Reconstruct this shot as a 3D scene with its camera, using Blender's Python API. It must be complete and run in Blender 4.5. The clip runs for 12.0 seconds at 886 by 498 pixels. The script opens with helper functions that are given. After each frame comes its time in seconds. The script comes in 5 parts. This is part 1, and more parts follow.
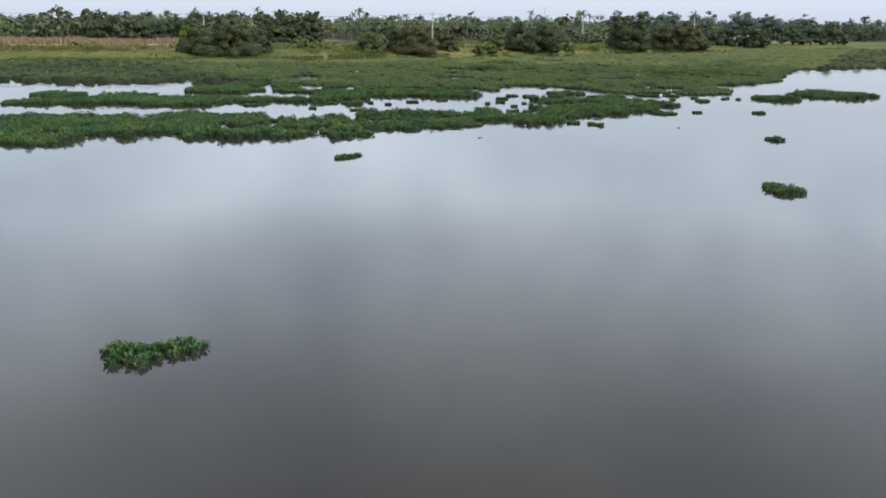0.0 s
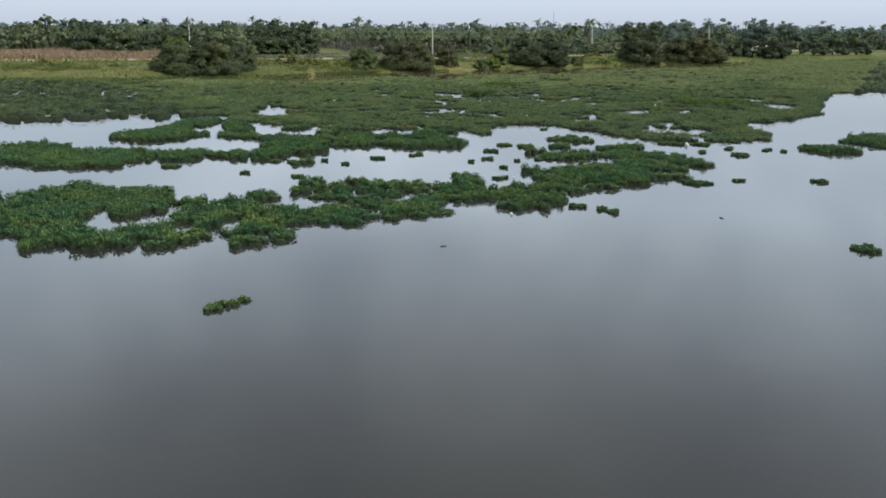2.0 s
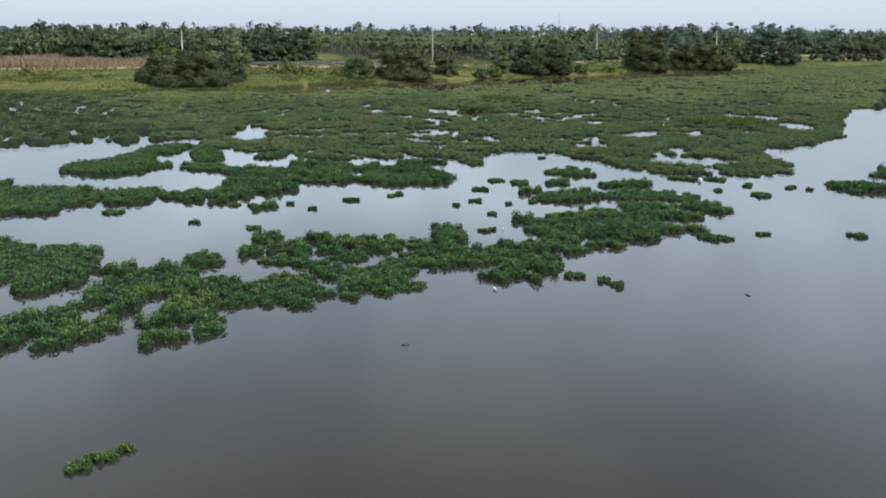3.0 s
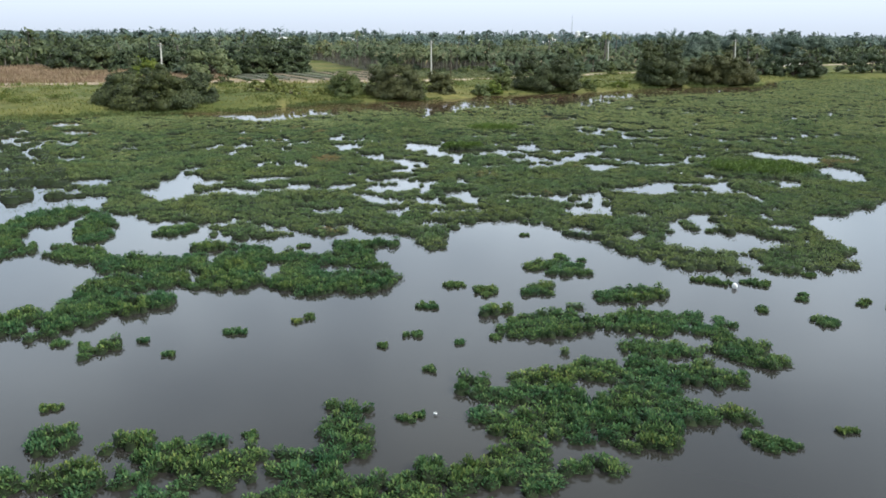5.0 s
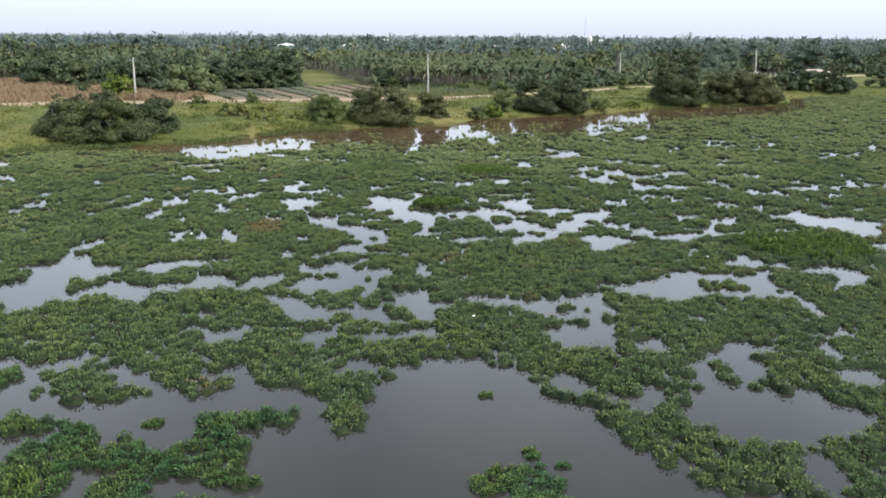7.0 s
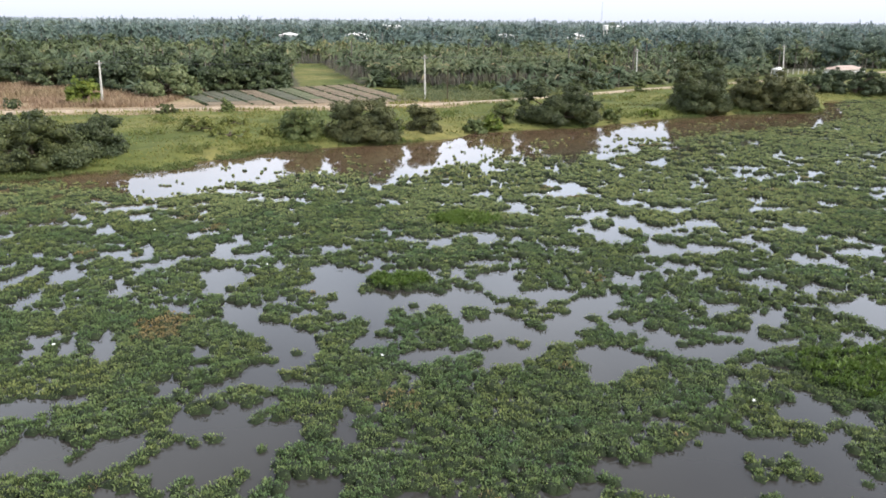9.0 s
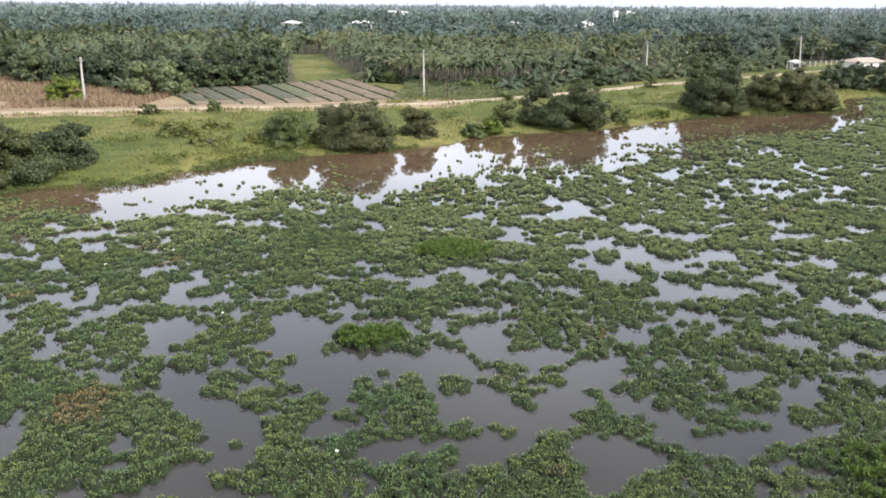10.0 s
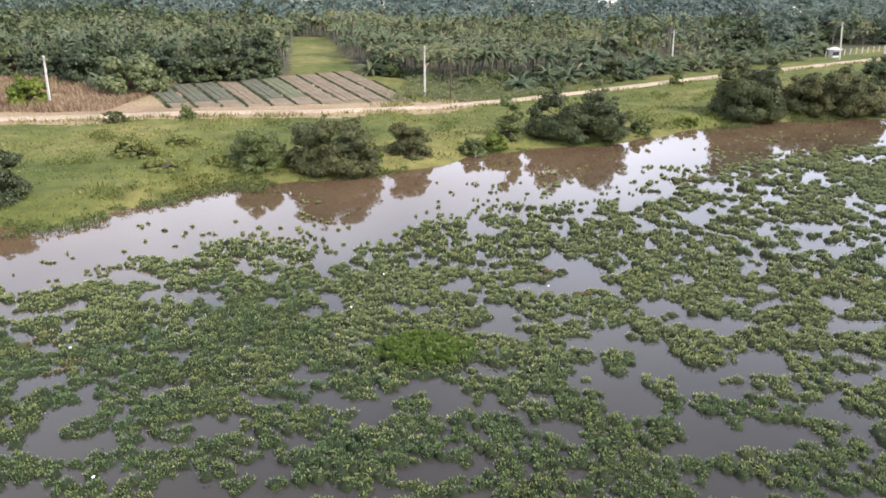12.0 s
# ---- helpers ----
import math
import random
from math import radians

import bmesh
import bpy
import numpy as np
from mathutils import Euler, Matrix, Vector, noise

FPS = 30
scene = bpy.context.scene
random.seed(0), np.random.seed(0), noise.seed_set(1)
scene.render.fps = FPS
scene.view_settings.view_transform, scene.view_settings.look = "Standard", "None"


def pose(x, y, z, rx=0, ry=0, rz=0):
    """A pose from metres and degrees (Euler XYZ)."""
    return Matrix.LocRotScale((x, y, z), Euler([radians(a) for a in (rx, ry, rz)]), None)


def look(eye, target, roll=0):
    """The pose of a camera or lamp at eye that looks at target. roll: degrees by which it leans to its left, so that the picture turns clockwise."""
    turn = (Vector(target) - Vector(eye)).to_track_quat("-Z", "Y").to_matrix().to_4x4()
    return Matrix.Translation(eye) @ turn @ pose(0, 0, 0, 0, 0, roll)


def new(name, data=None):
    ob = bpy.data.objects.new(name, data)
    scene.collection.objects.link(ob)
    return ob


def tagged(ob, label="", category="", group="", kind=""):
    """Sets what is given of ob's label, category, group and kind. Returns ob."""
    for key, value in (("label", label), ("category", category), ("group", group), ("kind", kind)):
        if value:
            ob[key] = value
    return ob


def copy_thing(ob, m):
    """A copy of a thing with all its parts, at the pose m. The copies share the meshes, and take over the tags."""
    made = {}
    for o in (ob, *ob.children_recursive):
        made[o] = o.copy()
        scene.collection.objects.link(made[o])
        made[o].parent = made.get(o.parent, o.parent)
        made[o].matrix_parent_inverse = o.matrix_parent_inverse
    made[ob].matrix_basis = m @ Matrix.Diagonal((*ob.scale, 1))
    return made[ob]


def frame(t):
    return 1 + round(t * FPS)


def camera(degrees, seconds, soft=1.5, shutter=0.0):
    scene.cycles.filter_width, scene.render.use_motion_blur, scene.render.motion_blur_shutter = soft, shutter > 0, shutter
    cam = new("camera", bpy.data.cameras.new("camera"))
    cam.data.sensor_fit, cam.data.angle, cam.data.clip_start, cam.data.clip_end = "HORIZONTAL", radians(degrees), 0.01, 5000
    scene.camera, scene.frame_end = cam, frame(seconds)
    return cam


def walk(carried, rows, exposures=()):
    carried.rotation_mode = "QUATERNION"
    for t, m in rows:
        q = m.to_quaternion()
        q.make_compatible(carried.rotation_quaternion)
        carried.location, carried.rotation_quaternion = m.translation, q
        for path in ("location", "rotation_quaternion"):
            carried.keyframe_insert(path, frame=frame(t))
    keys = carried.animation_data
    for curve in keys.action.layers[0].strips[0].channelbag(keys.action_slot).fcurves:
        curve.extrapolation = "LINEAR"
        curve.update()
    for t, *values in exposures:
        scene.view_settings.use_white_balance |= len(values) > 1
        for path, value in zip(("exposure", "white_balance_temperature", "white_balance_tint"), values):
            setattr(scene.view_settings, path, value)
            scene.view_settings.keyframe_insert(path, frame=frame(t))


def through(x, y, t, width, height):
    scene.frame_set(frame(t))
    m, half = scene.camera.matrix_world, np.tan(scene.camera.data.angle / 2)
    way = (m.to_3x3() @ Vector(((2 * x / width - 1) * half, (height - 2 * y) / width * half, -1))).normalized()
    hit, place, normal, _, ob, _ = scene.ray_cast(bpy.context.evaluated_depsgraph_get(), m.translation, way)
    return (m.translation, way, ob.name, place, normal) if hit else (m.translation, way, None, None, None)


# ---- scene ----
cam = camera(60.00, 12.0, 1.7)
# seconds, eye, yaw, pitch and roll
ROWS = [
    (0.0, -1.286, 0.450, 4.745, -2.479, -15.946, 0.384),
    (0.5, -0.847, 3.208, 5.206, -2.306, -15.849, 0.328),
    (1.0, -0.268, 6.038, 5.658, -2.135, -15.787, 0.302),
    (1.5, 0.430, 8.916, 6.110, -1.964, -15.754, 0.303),
    (2.0, 1.139, 11.728, 6.605, -1.787, -15.725, 0.310),
    (2.5, 1.771, 14.390, 7.172, -1.597, -15.678, 0.304),
    (3.0, 2.408, 17.044, 7.734, -1.398, -15.628, 0.292),
    (5.0, 5.636, 29.270, 9.632, -0.437, -15.491, 0.339),
    (5.5, 6.429, 32.399, 10.123, -0.175, -15.460, 0.362),
    (6.0, 7.198, 35.558, 10.661, 0.067, -15.429, 0.376),
    (6.5, 7.967, 38.887, 11.287, 0.289, -15.397, 0.378),
    (7.0, 8.726, 42.346, 11.970, 0.521, -15.414, 0.377),
    (9.0, 11.581, 56.003, 14.592, 1.622, -16.565, 0.433),
    (9.5, 12.248, 59.354, 15.308, 1.924, -17.082, 0.430),
    (10.0, 12.881, 62.718, 16.068, 2.259, -17.634, 0.418),
    (10.5, 13.474, 66.060, 16.832, 2.627, -18.187, 0.406),
    (11.0, 14.039, 69.359, 17.608, 3.015, -18.735, 0.399),
    (11.5, 14.587, 72.598, 18.412, 3.407, -19.275, 0.399),
    (12.0, 15.121, 75.775, 19.248, 3.801, -19.808, 0.408),
]
walk(cam, [(t, pose(x, y, z, 0, 0, yaw) @ pose(0, 0, 0, 90 + pitch) @ pose(0, 0, 0, 0, 0, roll)) for t, x, y, z, yaw, pitch, roll in ROWS],
     [(0.0, 0.10, 5980, 6), (0.7, -0.11, 5950, 5), (2.0, -0.07, 5880, 3), (3.0, 0.03, 5870, 2), (5.0, 0.32, 5870, 3), (7.0, 0.42, 5980, 6), (9.0, 0.62, 6070, 10), (10.5, 0.78, 6095, 12), (12.0, 0.83, 6120, 15)])

# ---- world, sun and exposure ----
world = bpy.data.worlds.new("world")
scene.world = world
world.use_nodes = True
SUN_AZ, SUN_EL = 112.0, 44.0
wn, wl = world.node_tree.nodes, world.node_tree.links
sky = wn.new("ShaderNodeTexSky")
sky.sky_type = "NISHITA"
sky.sun_disc = False
sky.sun_elevation, sky.sun_rotation = radians(SUN_EL), radians(SUN_AZ)
sky.air_density, sky.dust_density, sky.ozone_density = 1.0, 4.0, 1.5
# thin high haze and cloud over the whole dome
wtc = wn.new("ShaderNodeTexCoord")
wno = wn.new("ShaderNodeTexNoise")
wno.inputs["Scale"].default_value, wno.inputs["Detail"].default_value = 2.8, 3.0
wmap = wn.new("ShaderNodeMapping")
wmap.inputs["Location"].default_value = (3.4, 1.7, 0.0)
wl.new(wtc.outputs["Generated"], wmap.inputs["Vector"])
wl.new(wmap.outputs["Vector"], wno.inputs["Vector"])
wsep = wn.new("ShaderNodeSeparateXYZ")
wl.new(wtc.outputs["Generated"], wsep.inputs["Vector"])
whaze = wn.new("ShaderNodeValToRGB")
for k in range(3):
    whaze.color_ramp.elements.new(0.5)
for e, (p, v) in zip(whaze.color_ramp.elements, ((0.0, (0.350, 0.355, 0.395)), (0.09, (0.50, 0.515, 0.57)), (0.21, (1.00, 1.03, 1.09)), (0.36, (0.86, 0.885, 0.93)), (0.60, (0.39, 0.385, 0.37)))):
    e.position, e.color = p, (*v, 1)
wl.new(wsep.outputs["Z"], whaze.inputs["Fac"])
wgain = wn.new("ShaderNodeVectorMath")
wgain.operation = "SCALE"
wgain.inputs["Scale"].default_value = 12.6
wl.new(whaze.outputs["Color"], wgain.inputs[0])
wramp = wn.new("ShaderNodeMapRange")
wramp.inputs["From Min"].default_value, wramp.inputs["From Max"].default_value = 0.35, 0.7
wramp.inputs["To Min"].default_value, wramp.inputs["To Max"].default_value = 0.50, 0.94
wl.new(wno.outputs["Fac"], wramp.inputs["Value"])
wmix = wn.new("ShaderNodeMix")
wmix.data_type = "RGBA"
# the cloud closes towards the horizon
wlow = wn.new("ShaderNodeMapRange")
wlow.inputs["From Min"].default_value, wlow.inputs["From Max"].default_value = 0.04, 0.34
wlow.inputs["To Min"].default_value, wlow.inputs["To Max"].default_value = 0.9, 0.0
wl.new(wsep.outputs["Z"], wlow.inputs["Value"])
wmax = wn.new("ShaderNodeMath")
wmax.operation = "MAXIMUM"
wl.new(wramp.outputs["Result"], wmax.inputs[0])
wl.new(wlow.outputs["Result"], wmax.inputs[1])
wl.new(wmax.outputs["Value"], wmix.inputs["Factor"])
wl.new(sky.outputs["Color"], wmix.inputs["A"])
wl.new(wgain.outputs["Vector"], wmix.inputs["B"])
wbg = wn["Background"]
wbg.inputs["Strength"].default_value = 0.15
wl.new(wmix.outputs["Result"], wbg.inputs["Color"])

sun = new("sun", bpy.data.lights.new("sun", "SUN"))
sun.data.energy, sun.data.angle, sun.data.color = 3.2, radians(2.5), (1.0, 0.93, 0.82)
SUN_DIR = Vector((math.sin(radians(SUN_AZ)) * math.cos(radians(SUN_EL)), math.cos(radians(SUN_AZ)) * math.cos(radians(SUN_EL)), math.sin(radians(SUN_EL))))
sun.matrix_world = look(SUN_DIR * 300, (0, 0, 0))


# ---- materials ----
def material(name, rough=0.8, spec=0.3):
    m = bpy.data.materials.new(name)
    m.use_nodes = True
    b = m.node_tree.nodes["Principled BSDF"]
    b.inputs["Roughness"].default_value = rough
    b.inputs["Specular IOR Level"].default_value = spec
    return m, m.node_tree.nodes, m.node_tree.links, b


def noise_node(nodes, links, scale, detail=4.0, coords="Object"):
    tc = nodes.new("ShaderNodeTexCoord")
    n = nodes.new("ShaderNodeTexNoise")
    n.inputs["Scale"].default_value, n.inputs["Detail"].default_value = scale, detail
    links.new(tc.outputs[coords], n.inputs["Vector"])
    return n


def ramp_node(nodes, links, source, stops):
    r = nodes.new("ShaderNodeValToRGB")
    while len(r.color_ramp.elements) < len(stops):
        r.color_ramp.elements.new(0.5)
    for e, (p, c) in zip(r.color_ramp.elements, stops):
        e.position, e.color = p, (*c, 1)
    links.new(source, r.inputs["Fac"])
    return r


def mix_node(nodes, links, fac, a, b, mode="MIX"):
    m = nodes.new("ShaderNodeMix")
    m.data_type, m.blend_type = "RGBA", mode
    for socket, v in (("Factor", fac), ("A", a), ("B", b)):
        if isinstance(v, (int, float)):
            m.inputs[socket].default_value = v
        elif isinstance(v, tuple):
            m.inputs[socket].default_value = (*v, 1)
        else:
            links.new(v, m.inputs[socket])
    return m.outputs["Result"]


def bump(nodes, links, b, height, strength, distance):
    n = nodes.new("ShaderNodeBump")
    n.inputs["Strength"].default_value, n.inputs["Distance"].default_value = strength, distance
    links.new(height, n.inputs["Height"])
    links.new(n.outputs["Normal"], b.inputs["Normal"])


def rough_material(name, stops, scale, fine=20.0, rough=0.85, relief=0.02, spec=0.25):
    """Two scales of noise through a colour ramp, with fine relief."""
    m, nodes, links, b = material(name, rough, spec)
    big = noise_node(nodes, links, scale)
    small = noise_node(nodes, links, fine, 6.0)
    c = ramp_node(nodes, links, big.outputs["Fac"], stops).outputs["Color"]
    g = ramp_node(nodes, links, small.outputs["Fac"], [(0.3, (0.55, 0.55, 0.55)), (0.7, (1.25, 1.25, 1.25))]).outputs["Color"]
    links.new(mix_node(nodes, links, 1.0, c, g, "MULTIPLY"), b.inputs["Base Color"])
    bump(nodes, links, b, small.outputs["Fac"], 0.6, relief)
    return m


def leaf_material(name, stops, patch, patch_scale=0.15, rough=0.55, through=0.25, patch_fac=0.5, gloss=0.3, lush=0.0):
    """Leaves: each one takes its own tone, drifting over the plant by a broad noise."""
    m, nodes, links, b = material(name, rough, gloss)
    geo = nodes.new("ShaderNodeNewGeometry")
    c = ramp_node(nodes, links, geo.outputs["Random Per Island"], stops).outputs["Color"]
    n = noise_node(nodes, links, patch_scale, 5.0)
    links.new(geo.outputs["Position"], n.inputs["Vector"])
    k = ramp_node(nodes, links, n.outputs["Fac"], [(0.38, (0, 0, 0)), (0.68, (patch_fac,) * 3)])
    col = mix_node(nodes, links, k.outputs["Color"], c, mix_node(nodes, links, 1.0, c, patch, "MULTIPLY"))
    if lush:
        # patches of younger, deeper green plants
        young = noise_node(nodes, links, lush, 4.0)
        links.new(geo.outputs["Position"], young.inputs["Vector"])
        tone = ramp_node(nodes, links, young.outputs["Fac"], [(0.40, (1.08, 1.03, 1.0)), (0.62, (0.78, 0.90, 0.94))])
        col = mix_node(nodes, links, 1.0, col, tone.outputs["Color"], "MULTIPLY")
    info = nodes.new("ShaderNodeObjectInfo")
    tone = ramp_node(nodes, links, info.outputs["Random"], [(0.0, (0.82, 0.86, 0.85)), (1.0, (1.15, 1.12, 1.0))])
    col = mix_node(nodes, links, 1.0, col, tone.outputs["Color"], "MULTIPLY")
    links.new(col, b.inputs["Base Color"])
    tr = nodes.new("ShaderNodeBsdfTranslucent")
    links.new(col, tr.inputs["Color"])
    mx = nodes.new("ShaderNodeMixShader")
    mx.inputs["Fac"].default_value = through
    links.new(b.outputs["BSDF"], mx.inputs[1])
    links.new(tr.outputs["BSDF"], mx.inputs[2])
    links.new(mx.outputs["Shader"], nodes["Material Output"].inputs["Surface"])
    return m


# murky river: silty grey in mid-stream, browner towards the bank
M_WATER, nodes, links, b = material("river_water", 0.035, 0.5)
b.inputs["IOR"].default_value = 1.4
tc = nodes.new("ShaderNodeTexCoord")
sep = nodes.new("ShaderNodeSeparateXYZ")
links.new(tc.outputs["Object"], sep.inputs["Vector"])
mr = nodes.new("ShaderNodeMapRange")
mr.inputs["From Min"].default_value, mr.inputs["From Max"].default_value = 119.0, 140.0
skew = nodes.new("ShaderNodeMath")
skew.operation = "MULTIPLY_ADD"
skew.inputs[1].default_value = -0.7
links.new(sep.outputs["X"], skew.inputs[0])
links.new(sep.outputs["Y"], skew.inputs[2])
links.new(skew.outputs["Value"], mr.inputs["Value"])
silt = noise_node(nodes, links, 0.06, 3.0)
stir = ramp_node(nodes, links, silt.outputs["Fac"], [(0.3, (0.85, 0.85, 0.85)), (0.7, (1.15, 1.15, 1.12))])
mud = mix_node(nodes, links, mr.outputs["Result"], (0.030, 0.0275, 0.025), (0.098, 0.066, 0.041))
links.new(mix_node(nodes, links, 1.0, mud, stir.outputs["Color"], "MULTIPLY"), b.inputs["Base Color"])
ripple = noise_node(nodes, links, 0.9, 3.0)
bump(nodes, links, b, ripple.outputs["Fac"], 0.05, 0.03)

G = [(0.0, (0.026, 0.064, 0.031)), (0.5, (0.054, 0.110, 0.047)), (0.85, (0.088, 0.150, 0.060)), (1.0, (0.128, 0.188, 0.074))]
M_HYACINTH = leaf_material("hyacinth_leaf", [(p, (1.14 * c[0], 1.14 * c[1], 1.16 * c[2])) for p, c in G], (1.8, 1.25, 0.75), 0.45, 0.55, 0.22, 0.75, 0.15, 0.75)
G2 = [(p, (2.00 * (0.38 * c[0] + 0.0375), 1.40 * (0.38 * c[1] + 0.073), 1.42 * (0.38 * c[2] + 0.0315))) for p, c in G]
M_HYACINTH_FAR = leaf_material("hyacinth_mat_leaf", G2, (1.4, 1.15, 0.85), 0.16, 0.6, 0.18, 0.6, 0.12, 0.4)
M_HYACINTH_OLD = leaf_material("yellowing_hyacinth_leaf", [(p, (2.1 * c[0] + 0.080, 1.3 * c[1] + 0.095, 1.3 * c[2] + 0.045)) for p, c in G], (1.25, 1.1, 0.9), 0.09, 0.6, 0.22, gloss=0.12)
M_WITHERED = leaf_material("withered_hyacinth_leaf", [(0.0, (0.13, 0.11, 0.045)), (1.0, (0.27, 0.20, 0.10))], (1.2, 1.0, 0.8), 0.3, 0.7, 0.2)
# stalk mass under the leaves, its colour darkened for the shade among them
M_ROOT_SHADE = rough_material("hyacinth_root_shade", [(0.3, (0.010, 0.017, 0.006)), (0.7, (0.026, 0.037, 0.013))], 1.0, 16.0)
M_REED = leaf_material("water_grass", [(0.0, (0.056, 0.100, 0.018)), (1.0, (0.112, 0.160, 0.030))], (1.1, 1.1, 0.8), 0.3)
M_TREE = leaf_material("mangrove_leaf", [(0.0, (0.030, 0.042, 0.020)), (0.5, (0.052, 0.068, 0.031)), (1.0, (0.088, 0.104, 0.044))], (1.5, 1.25, 0.7), 0.22, 0.5, 0.2)
M_TREE_WARM = leaf_material("olive_bank_leaf", [(0.0, (0.048, 0.056, 0.025)), (0.5, (0.080, 0.089, 0.038)), (1.0, (0.125, 0.130, 0.056))], (1.5, 1.2, 0.75), 0.35, 0.55, 0.22)
M_TREE_LIGHT = leaf_material("willow_leaf", [(0.0, (0.06, 0.085, 0.032)), (0.5, (0.105, 0.135, 0.052)), (1.0, (0.175, 0.195, 0.08))], (1.3, 1.15, 0.75), 0.3, 0.5, 0.25)
M_PALE = leaf_material("pale_leaf", [(0.0, (0.10, 0.125, 0.055)), (0.5, (0.15, 0.175, 0.08)), (1.0, (0.21, 0.225, 0.11))], (1.2, 1.1, 0.8), 0.3, 0.5, 0.25)
M_YELLOW = leaf_material("yellow_green_leaf", [(0.0, (0.07, 0.11, 0.02)), (1.0, (0.17, 0.21, 0.04))], (1.2, 1.05, 0.7), 0.3)
M_WOOD_LEAF = leaf_material("orchard_leaf", [(0.0, (0.033, 0.050, 0.028)), (0.5, (0.057, 0.078, 0.040)), (1.0, (0.097, 0.123, 0.061))], (1.35, 1.15, 0.8), 0.12, 0.5, 0.2)
M_PALM = leaf_material("palm_frond", [(0.0, (0.077, 0.106, 0.074)), (0.5, (0.096, 0.130, 0.089)), (0.93, (0.120, 0.156, 0.108)), (1.0, (0.240, 0.216, 0.162))], (1.7, 1.35, 0.95), 0.022, 0.75, 0.36, 0.8, 0.12)
# the next four leaf colours carry blue-grey distance haze, paler farther back
M_PALM_HAZED = leaf_material("hazed_palm_frond", [(0.0, (0.108, 0.144, 0.140)), (0.5, (0.132, 0.173, 0.171)), (0.95, (0.164, 0.208, 0.203)), (1.0, (0.284, 0.264, 0.210))], (1.4, 1.25, 0.9), 0.02, 0.75, 0.32, 0.6, 0.12)
M_HAZE_WOOD = leaf_material("horizon_haze_leaf", [(0.0, (0.19, 0.225, 0.24)), (1.0, (0.25, 0.285, 0.30))], (1.1, 1.1, 1.0), 0.004, 0.8, 0.2)
M_LEAF_HAZED = leaf_material("hazed_broad_leaf", [(0.0, (0.063, 0.091, 0.081)), (0.5, (0.091, 0.124, 0.108)), (1.0, (0.131, 0.168, 0.138))], (1.3, 1.2, 0.85), 0.02, 0.6, 0.2)
M_PALM_FAR_HAZED = leaf_material("far_hazed_woods_leaf", [(0.0, (0.127, 0.163, 0.171)), (0.5, (0.160, 0.198, 0.207)), (1.0, (0.204, 0.242, 0.242))], (1.15, 1.1, 0.9), 0.012, 0.6, 0.2)
M_DRY = leaf_material("dry_grass", [(0.0, (0.22, 0.148, 0.105)), (0.6, (0.30, 0.205, 0.145)), (1.0, (0.38, 0.285, 0.195))], (0.8, 0.95, 0.7), 0.08, 0.8, 0.3)
M_GRASS = leaf_material("meadow_grass", [(0.0, (0.110, 0.130, 0.038)), (0.6, (0.158, 0.172, 0.052)), (1.0, (0.215, 0.21, 0.080))], (1.35, 1.1, 0.8), 0.06, 0.7, 0.3)
M_HERB = leaf_material("herb_leaf", [(0.0, (0.060, 0.088, 0.026)), (0.6, (0.105, 0.135, 0.040)), (1.0, (0.165, 0.180, 0.062))], (1.3, 1.1, 0.8), 0.15, 0.6, 0.28)
M_MOUND = leaf_material("bank_herb_leaf", [(0.0, (0.120, 0.145, 0.044)), (0.6, (0.170, 0.190, 0.058)), (1.0, (0.230, 0.235, 0.085))], (1.3, 1.1, 0.8), 0.2, 0.65, 0.3)
M_SCRUB = leaf_material("scrub_leaf", [(0.0, (0.115, 0.140, 0.075)), (0.6, (0.165, 0.190, 0.100)), (1.0, (0.24, 0.25, 0.14))], (1.3, 1.1, 0.8), 0.2, 0.65, 0.28)
M_BARK = rough_material("bark", [(0.3, (0.07, 0.05, 0.035)), (0.7, (0.14, 0.11, 0.08))], 2.0, 14.0, 0.9)
M_PALM_TRUNK = rough_material("palm_trunk", [(0.3, (0.11, 0.095, 0.08)), (0.7, (0.20, 0.18, 0.15))], 1.5, 8.0, 0.9)
M_CONCRETE = rough_material("weathered_concrete", [(0.3, (0.50, 0.48, 0.43)), (0.7, (0.66, 0.64, 0.59))], 0.8, 9.0, 0.8, 0.004)
M_STEEL = rough_material("galvanised_steel", [(0.3, (0.32, 0.32, 0.32)), (0.7, (0.42, 0.42, 0.41))], 4.0, 20.0, 0.5, 0.002, 0.5)
M_CERAMIC = rough_material("insulator_ceramic", [(0.3, (0.30, 0.14, 0.08)), (0.7, (0.38, 0.19, 0.10))], 4.0, 20.0, 0.3, 0.001, 0.5)
M_WIRE = rough_material("cable", [(0.3, (0.05, 0.05, 0.05)), (0.7, (0.09, 0.09, 0.09))], 2.0, 9.0, 0.6, 0.001)
M_ROAD = rough_material("dirt_road", [(0.3, (0.29, 0.23, 0.165)), (0.7, (0.43, 0.35, 0.26))], 0.25, 3.0, 0.9, 0.05)
M_NET = rough_material("shade_net", [(0.3, (0.088, 0.094, 0.070)), (0.7, (0.140, 0.138, 0.105))], 0.6, 14.0, 0.95, 0.02, 0.05)
M_SOIL = rough_material("bed_soil", [(0.3, (0.15, 0.122, 0.090)), (0.7, (0.235, 0.19, 0.138))], 0.5, 8.0, 0.95, 0.04, 0.05)
M_SEEDLING = rough_material("seedling_bed", [(0.3, (0.105, 0.120, 0.072)), (0.7, (0.165, 0.168, 0.108))], 0.7, 7.0, 0.95, 0.05, 0.05)
M_WALL = rough_material("white_render", [(0.3, (0.62, 0.61, 0.57)), (0.7, (0.78, 0.77, 0.73))], 0.3, 5.0, 0.8, 0.01)
